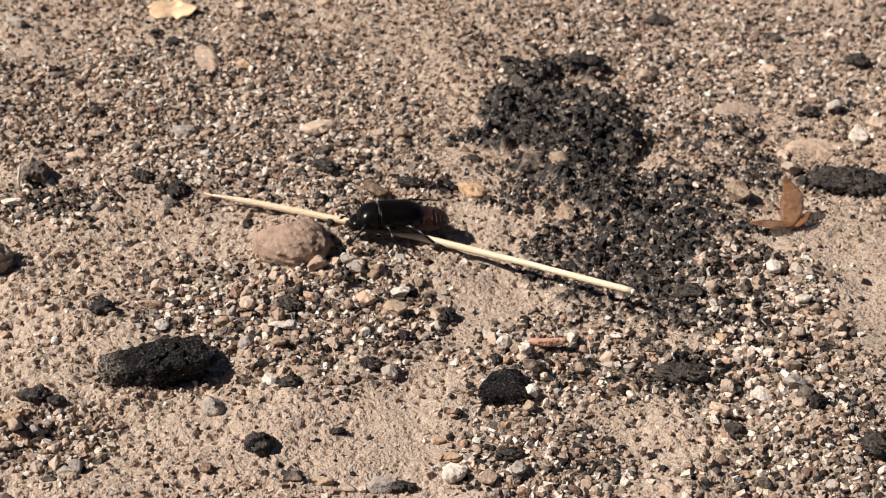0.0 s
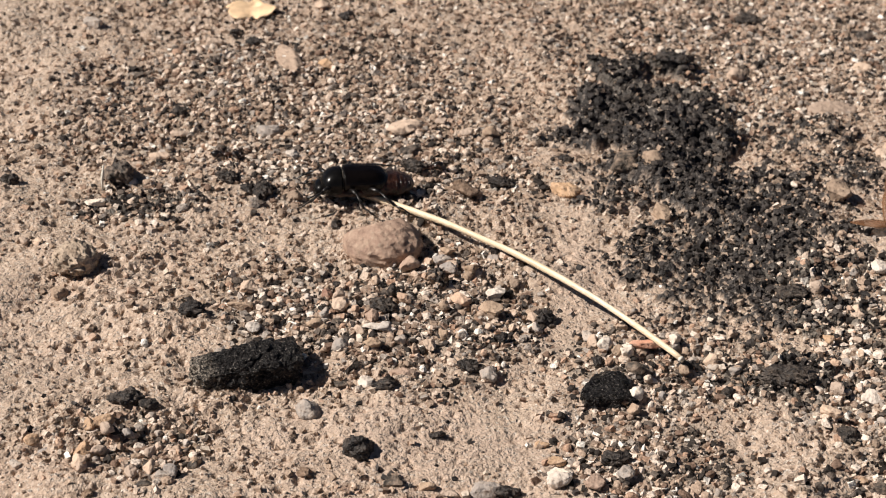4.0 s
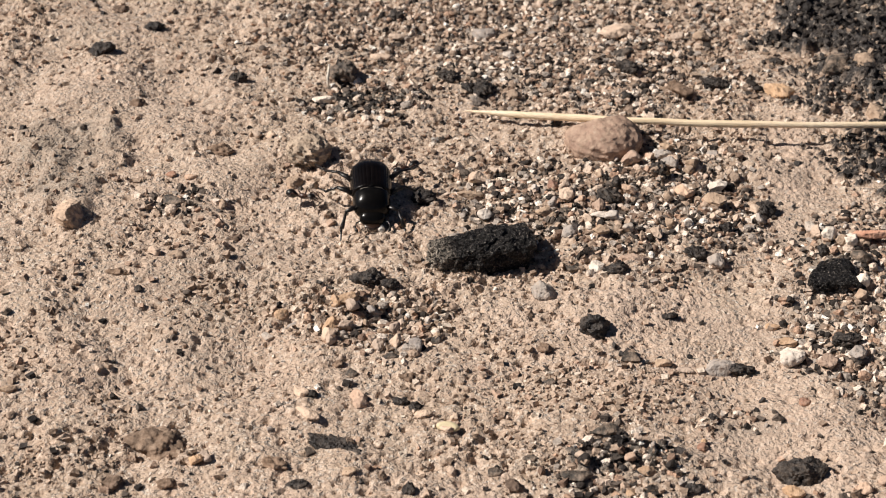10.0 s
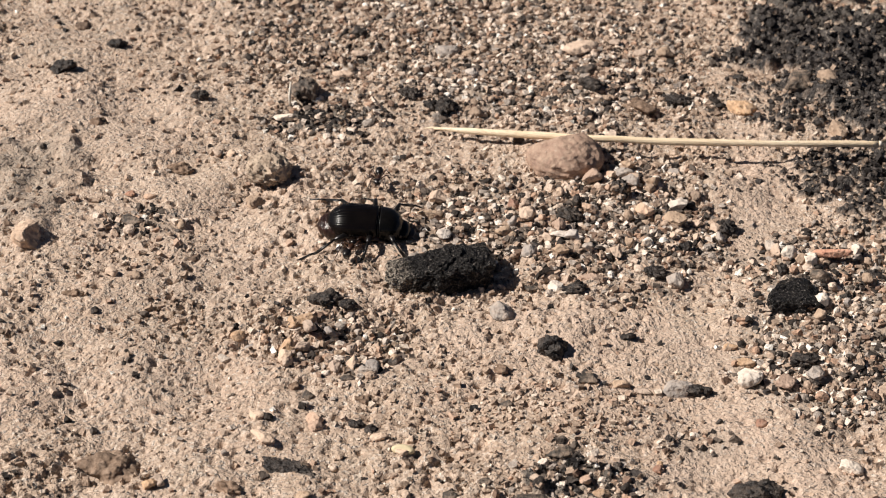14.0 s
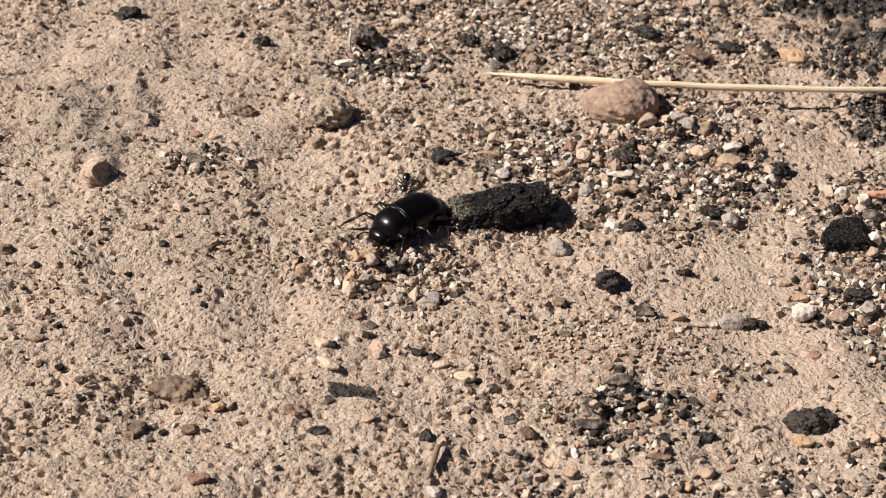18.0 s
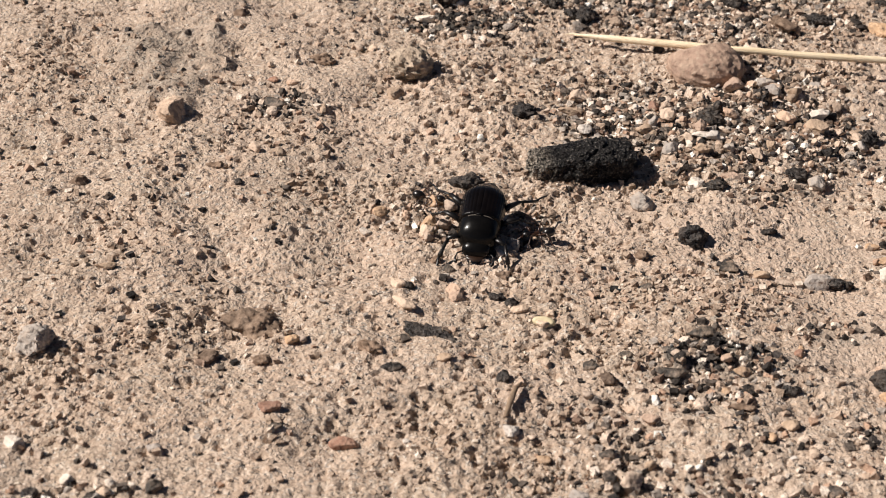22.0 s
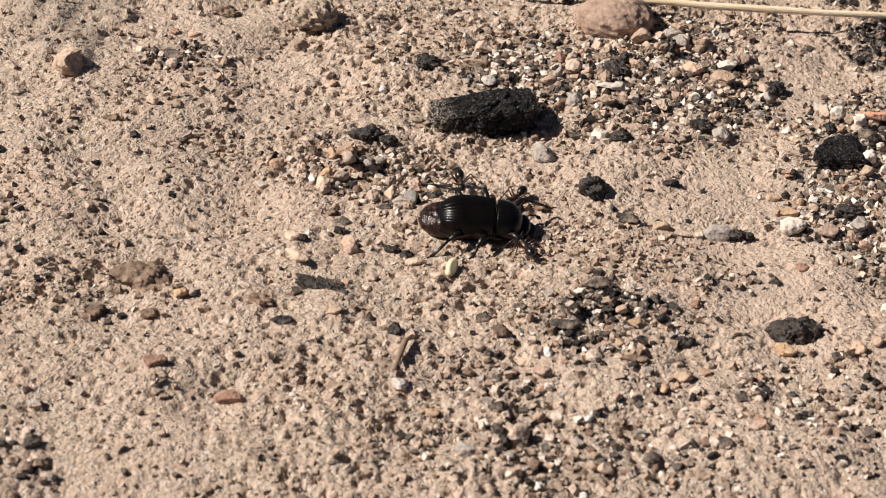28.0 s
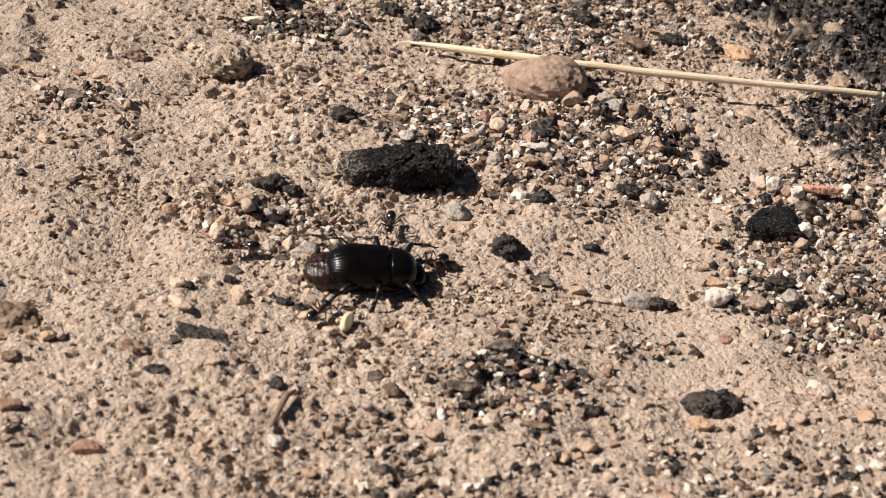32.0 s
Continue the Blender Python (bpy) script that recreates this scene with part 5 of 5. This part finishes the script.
pebble(15.5, -90.9, 1.5, 1.5, 0.9, 0, "white")
pebble(34.1, -58.5, 1.8, 2.1, 1.1, 0, "red")
pebble(36.6, -50.6, 1.5, 1.2, 0.7, 0, "tar")
pebble(60.9, -67.8, 1.9, 2.0, 1.1, 0, "pink")
pebble(70.0, -66.2, 4.0, 2.4, 1.4, 0, "amber")
pebble(57.5, -69.5, 2.8, 2.4, 1.4, 0, "pink")
pebble(59.7, -60.3, 1.8, 1.6, 1.0, 0, "cream")
pebble(31.9, -69.5, 3.1, 1.9, 1.1, 0, "tar")
pebble(24.3, -75.9, 3.1, 1.4, 0.8, 0, "brown")
pebble(21.6, -71.9, 1.4, 1.4, 0.8, 0, "amber")
pebble(33.6, -85.6, 1.8, 1.8, 1.1, 0, "cream")
pebble(-65.0, -106.2, 2.2, 1.7, 1.0, 0, "white")
pebble(-61.1, -95.1, 2.4, 1.9, 1.2, 0, "grey")
pebble(-43.8, -64.8, 2.3, 2.3, 1.4, 0, "cream")
pebble(-77.9, -49.7, 3.5, 2.0, 1.2, 0, "tan")
pebble(-88.6, -22.8, 3.0, 2.0, 1.2, 0, "brown")
pebble(36.0, -94.4, 2.9, 2.1, 1.2, 0, "slate")

pebble(46.9, -69.2, 3.6, 2.6, 2.2, 10, "amber")
pebble(63.1, 2.2, 3.0, 2.6, 2.6, 20, "white")
pebble(66.5, 1.3, 3.4, 2.8, 2.6, 20, "white")
pebble(66.6, -12.7, 2.8, 2.6, 2.6, 20, "white")
pebble(51.7, -34.2, 4.2, 3.4, 2.6, 20, "white")

pebble(10.1, -79.7, 2.8, 2.2, 1.4, 15, "pink")
pebble(3.9, -69.8, 2.8, 2.4, 1.5, 0, "brown")
pebble(0.8, -74.1, 2.0, 1.7, 1.1, 0, "cream")
pebble(7.2, -75.4, 2.0, 1.8, 1.1, 30, "cream")
pebble(1.2, -66.2, 3.0, 2.2, 1.2, -15, "slate")
pebble(6.6, -63.7, 2.6, 1.9, 1.2, 10, "slate")
pebble(-44.5, -88.6, 2.4, 1.8, 1.0, 0, "slate")
pebble(-20.0, 91.2, 3.8, 3.2, 1.8, 0, "tar")
pebble(111.9, 13.9, 2.6, 2.4, 1.5, 0, "cream")
pebble(149.5, 102.9, 3.8, 3.2, 2.0, 20, "white")
pebble(37.0, 89.8, 2.8, 2.3, 1.5, 0, "cream")
pebble(42.5, 86.1, 3.2, 2.8, 1.7, 25, "cream")
pebble(101.3, 21.4, 6.0, 4.4, 2.0, -10, "tar")
pebble(95.4, -5.6, 9.0, 5.0, 2.2, 8, "tar")
pebble(43.1, 14.1, 5.2, 4.2, 1.7, 10, "tan")
pebble(117.7, 1.1, 2.6, 2.2, 1.4, 0, "cream")
pebble(28.0, 135.2, 3.4, 2.8, 1.6, 0, "grey")
pebble(-35.8, 105.4, 4.0, 3.0, 1.8, 30, "tan")
pebble(36.0, 28.6, 3.2, 2.6, 1.8, 0, "grey")
pebble(21.0, 1.7, 3.4, 2.0, 1.4, -15, "tan")
pebble(50.8, 10.6, 2.2, 2.0, 1.3, 0, "white")
pebble(-6.1, -56.6, 2.6, 1.6, 1.0, 0, "cream")
pebble(-13.7, -80.1, 2.6, 2.2, 1.3, 0, "tan")
pebble(-80.9, -96.0, 3.0, 2.6, 1.6, 0, "white")
pebble(-57.5, -70.9, 3.2, 2.4, 1.4, 0, "brown")
pebble(-49.2, -71.2, 2.6, 2.0, 1.2, 20, "brown")
pebble(3.9, -88.2, 3.2, 2.4, 1.3, 0, "slate")
pebble(-8.2, 62.2, 3.6, 3.0, 1.8, 0, "tar")
pebble(-3.6, 58.7, 3.2, 2.7, 1.7, 0, "tar")
pebble(23.2, -8.8, 3.6, 2.6, 1.6, 0, "tar")
pebble(61.3, -29.4, 4.0, 2.8, 1.6, 0, "tar")


# ---- loose stones of the gravel beds ----
def bed_stones(count, cx, cy, rx, ry, seed, kinds):
    rng = np.random.RandomState(seed)
    for _ in range(count):
        a, r = rng.uniform(0, 2 * math.pi), math.sqrt(rng.uniform(0, 1))
        size = 1.3 + 2.0 * rng.power(0.6)
        x, y = cx + rx * r * math.cos(a), cy + ry * r * math.sin(a)
        if math.hypot(x - 62.2, y + 11.0) < 8.5 or math.hypot(x + 1.0, y + 5.4) < 9.5:
            continue
        pebble(x, y, size * rng.uniform(0.9, 1.35), size * rng.uniform(0.8, 1.1), size * 0.75, rng.uniform(0, 180), kinds[rng.randint(len(kinds))])


MIXED = ("cream", "tan", "pink", "grey", "slate", "tar", "cream", "white", "grey", "tan")
PALE_MIX = ("tan", "cream", "pink", "tan", "grey", "cream", "slate")
bed_stones(60, 30, 15, 23, 18, 501, MIXED)
bed_stones(22, 73, -2, 16, 11, 502, MIXED)
bed_stones(22, 117, 14, 12, 24, 503, MIXED)
bed_stones(24, -20, -28, 12, 10, 504, PALE_MIX + ("white", "cream", "amber"))
bed_stones(14, 12, -96, 18, 6, 505, PALE_MIX + ("tar",))
bed_stones(9, -69, -105, 10, 5, 507, PALE_MIX + ("tar", "white"))
bed_stones(22, 110, -9, 15, 11, 506, MIXED)


# ---- what moves ----
def ground_at(x, y):
    return max(0.0, float(np.mean(ground_z(np.array([x - 3, x, x + 3, x, x]), np.array([y, y, y, y - 3, y + 3])))))


def motions():
    # the beetle: seconds, x, y, heading, roll, nose down, lift of its middle
    rows = (
        (0, 43.7, 43.2, -175, 0, 0, 1.6), (1, 40.0, 45.2, -204, 0, 0, 1.6), (2, 39.7, 45.6, -197, 0, 0, 1.6), (3, 39.9, 48.4, -205, 0, 0, 1.6), (4, 18.4, 57.0, -174, 0, 0, 1.4),
        (4.5, 11.0, 57.5, -140, 0, 0, 0.8), (6.5, -4.0, 53.3, -144, 0, 0, 0.8), (7, -9.8, 47.8, -122, 0, 0, 0.8), (8, -20.0, 29.6, -89, 0, 10, 1.1), (9, -23.0, 17.6, -75, 0, 10, 1.1),
        (10, -21.9, 12.0, -85, 0, 10, 1.1), (11, -16.0, 16.0, -25, 8, 0, 0.2), (12, -13.0, 13.9, -11, 8, 0, 0.2), (13, -13.7, 12.1, -12, 8, 0, 0.2), (14, -15.6, 8.4, -4, 8, 0, 0.2),
        (17, -17.1, -1.3, -42, 0, 0, 0.2), (18, -17.2, -11.0, -136, 0, 0, 0.2), (19, -24.9, -21.9, -89, 0, 10, 1.1), (20, -24.7, -23.5, -73, 0, 10, 1.1), (21, -25.6, -23.8, -79, 0, 10, 1.1),
        (22, -17.7, -29.4, -94, 0, 10, 1.1), (23, -9.7, -35.5, -90, 0, 10, 1.1), (24, -5.6, -39.1, -71, 0, 10, 1.1), (25, -4.4, -44.9, -49, 0, 0, 0.2), (25.5, -4.3, -45.1, -46, 0, 0, 0.2),
        (27.5, -2.6, -44.8, -15, 12, 0, -0.2), (28, -0.9, -41.2, -1, 12, 0, -0.2), (28.5, -3.5, -42.8, 9, 12, 0, -0.2), (29, -3.0, -39.9, 2, 12, -4, 0.0), (29.5, -5.2, -41.9, 15, 12, -4, 0.0),
        (30, -6.6, -37.9, 15, 12, -4, 0.0), (30.5, -5.4, -39.3, 18, 12, -4, 0.0), (31, -3.2, -39.4, 19, 12, -4, 0.0), (31.5, -3.5, -38.3, 16, 12, -4, 0.0), (32, -2.6, -40.2, 8, 12, 0, -0.2),
    )
    walk(beetle_ob, [(t, pose(x * MM, y * MM, (ground_at(x, y) + lift) * MM, roll, pitch, turn)) for t, x, y, turn, roll, pitch, lift in rows])
    # its abdomen, stretched out while it drags the stem
    walk(beetle_tail, [(t, pose(-out * MM, 0, -BODY_DROP * MM)) for t, out in ((0, 2.1), (2, 2.0), (4.5, 2.2), (6.5, 0.6), (8, -0.4), (12, -0.9), (16, -0.9), (24, -0.7), (28, 0.0), (32, 0.3))])
    swing = {"front_leg": 13.0, "middle_leg": 10.0, "hind_leg": 8.0}
    for leg, side, name in beetle_legs:
        place = leg.location / MM
        phase = 0.0 if (side > 0) == (name == "middle_leg") else math.pi
        steps = [(n * 0.4, math.sin(n * 0.4 * 5.2 + phase)) for n in range(81)]
        walk(leg, [(t, pose(*(place * MM), 4 * math.cos(t * 5.2 + phase) * side, 0, swing[name] * s)) for t, s in steps])
    # the stem: seconds, middle x, y, z, heading, tilt, turn about its own length
    rows = (
        (0, 48.0, 35.6, 3.0, -24.3, -1.4, -112), (0.5, 46.6, 32.0, 1.2, -36.4, -1.4, -78), (1, 45.6, 31.0, 1.2, -37.4, -1.4, -84), (1.5, 44.6, 30.9, 1.2, -37.6, -1.4, -84), (2, 45.4, 32.0, 1.2, -36.2, -1.4, -84),
        (2.5, 45.2, 32.6, 1.2, -36.2, -1.4, -84), (3, 44.6, 32.8, 1.2, -37.6, -1.4, -84), (3.5, 43.1, 30.2, 1.2, -45.4, -1.4, -80), (4, 44.3, 29.6, 1.2, -45.2, -1.4, -74), (4.5, 44.0, 34.5, 1.2, -33.5, -1.4, -45),
        (6.5, 40.6, 45.8, 1.2, -9.3, -1.4, 20), (7, 38.2, 43.1, 1.2, -5.4, -1.4, 0), (7.5, 38.4, 46.5, 1.2, -4.8, -1.4, 40), (8, 42.3, 44.3, 1.3, -5.1, -1.4, 58), (8.5, 42.0, 46.4, 1.3, -3.4, -1.4, 62),
        (9, 42.0, 46.2, 1.5, -3.2, -1.4, 72), (13, 42.0, 46.0, 1.5, -3.9, -1.4, 72), (32, 42.0, 46.0, 1.5, -3.9, -1.4, 72),
    )
    walk(stem, [(t, pose(x * MM, y * MM, z * MM, spin, tilt, turn)) for t, x, y, z, turn, tilt, spin in rows])
    # a seed that the beetle kicks up
    z = float(ground_z(-6.3, -56)) + 0.6
    walk(seed_grain, [(0, pose(-6.3 * MM, -56 * MM, z * MM, 0, 0, -8)), (26.2, pose(-6.3 * MM, -56 * MM, z * MM, 0, 0, -8)), (27.2, pose(-4.4 * MM, -54.4 * MM, (z + 0.3) * MM, 0, -18, 76)), (32, pose(-4.2 * MM, -54.2 * MM, (z + 0.3) * MM, 0, -18, 76))])
    # the ants: seconds, x, y, heading, height
    first = (
        (0, 52.2, 61.8, -178, 0), (2, 36.8, 65.4, -143, 0), (3, 53.5, 43.4, -179, 0), (4, 33.5, 67.0, -158, 0), (4.5, 21.1, 70.3, -177, 0),
        (6.5, 6.0, 64.7, -142, 0), (7.25, 7.9, 66.4, -69, 0), (8, 9.8, 68.1, 3, 0), (9, 11.5, 48.8, 38, 0), (9.33, 2.4, 40.4, 98, 0),
        (9.67, -6.6, 31.9, 158, 0), (10, -15.7, 23.5, 218, 0), (11, -9.1, 30.3, 261, 0), (12, -10.6, 32.4, 264, 0), (13, -11.3, 31.5, 270, 0),
        (14, -13.4, 27.4, 267, 0), (17, -9.8, 7.8, 236, 0), (18, -18.7, 2.6, 267, 0), (19, -23.8, -1.0, 272, 0), (20, -34.7, -14.9, 312, 0),
        (21, -32.7, -21.8, 332, 0), (22, -27.2, -21.4, 348, 0), (23, -12.0, -29.0, 310, 0), (23.5, -4.0, -29.5, 250, 0), (24, 3.2, -33.4, 232, 0), (24.50, 1.5, -31.3, 240, 0),
        (25, -0.2, -32.0, 245, 0), (25.5, 0.8, -35.8, 255, 0), (27.5, 0.8, -31.5, 261, 0), (28, -4.0, -29.1, 278, 0), (29, -8.6, -30.2, 274, 0),
        (30, -7.8, -23.1, 271, 0), (30.5, -8.4, -22.6, 274, 0), (31, -4.3, -22.6, 271, 0), (31.5, -1.0, -23.9, 273, 0), (32, -0.5, -24.3, 271, 0),
    )
    second = (
        (0, -72.1, 62.3, 3, 0), (3.2, -59.6, 60.6, 2, 0), (4, -8.8, 70.1, 2, 0), (4.5, -11.3, 74.0, -48, 0), (6.5, -18.8, 61.2, -57, 0),
        (7.25, -25.5, 45.4, -9, 0), (8, -32.3, 29.6, 38, 0), (9, -32.0, 14.7, 30, 0), (10, -35.0, 12.3, -16, 0), (11, -20.9, -5.2, 21, 0),
        (12, -14.5, 0.3, 87, 0), (13, -33.7, 17.6, 100, 0), (14, -17.6, 1.5, 76, 0), (17, -22.8, -7.9, 37, 0), (17.50, -16.5, -9.9, 110, 0),
        (18, -10.1, -11.9, 183, 0), (19, -15.4, -20.8, 220, 0), (20, -16.2, -14.1, 251, 0), (21, -15.2, -20.3, 207, 0), (22, -8.1, -30.9, 197, 0),
        (23, -0.1, -30.0, 212, 0), (24, 4.5, -38.2, 212, 0), (25, 5.7, -46.6, 151, 0), (25.5, 6.2, -49.8, 168, 0), (27.5, 3.1, -52.5, 103, 0),
        (28, 7.1, -47.6, 117, 0), (29, 6.5, -39.6, 153, 0), (30, 3.9, -35.0, 172, 0), (31, 3.2, -31.4, 211, 0), (31.5, 5.5, -34.0, 202, 0),
        (32, 6.7, -35.1, 210, 0),
    )
    third = (
        (0, -73.5, 19.4, 2, 0), (9, -115.6, 2.8, 3, 0), (14, -102.7, 1.8, 2, 0), (17, -104.8, -20.8, 3, 0), (23.5, -96.5, -61.1, 6, 0),
        (24.5, -67.1, -60.9, 25, 0), (25, -48.3, -48.0, 41, 0), (25.25, -30.0, -39.4, -1, 0), (25.5, -11.7, -30.9, -43, 0), (26.50, -3.0, -35.7, -92, 0),
        (27.5, 5.8, -40.4, -141, 0), (28, 5.4, -32.8, -119, 0), (29, -1.9, -28.8, -98, 0), (30, -13.6, -29.3, -26, 0), (30.5, -11.1, -29.6, 13, 0),
        (31, -17.2, -29.8, 32, 0), (31.17, -17.6, -31.5, 92, 0), (31.33, -18.1, -33.2, 152, 0), (31.5, -18.5, -34.8, 211, 0), (32, -22.6, -36.8, 192, 0),
    )
    fourth = (
        (0, -74.8, -16.3, 1, 0), (15, -113.4, -51.4, 2, 0), (25, -105.1, -96.3, 6, 0), (31, -60.4, -81.2, 21, 0), (31.5, -32.1, -70.2, 29, 0),
        (32, -8.4, -52.8, 66, 0),
    )
    fifth = (
        (0, 39.3, -94.8, 88, 0), (20, -21.5, -141.1, 96, 0), (29, -2.3, -129.9, 87, 0), (30.5, 5.6, -97.1, 86, 0), (31, 5.0, -70.5, 77, 0),
        (31.3, 23.9, -32.0, 66, 0), (31.6, 38.8, -17.0, 74, 0.6), (32, 44.1, 15.5, 98, 1.2),
    )
    for one, rows in zip(ants, (first, second, third, fourth, fifth)):
        walk(one, [(t, pose(x * MM, y * MM, (ground_at(x, y) + up) * MM, 0, 0, turn)) for t, x, y, turn, up in rows])
        for n, leg in enumerate(o for o in one.children if o.name.split(".")[0].endswith("_leg")):
            place = leg.location.copy()
            phase = 0.0 if n in (0, 3, 4) else math.pi
            walk(leg, [(k * 0.4, pose(*place, 0, 0, 14 * math.sin(k * 0.4 * 6.1 + phase))) for k in range(81)])


motions()
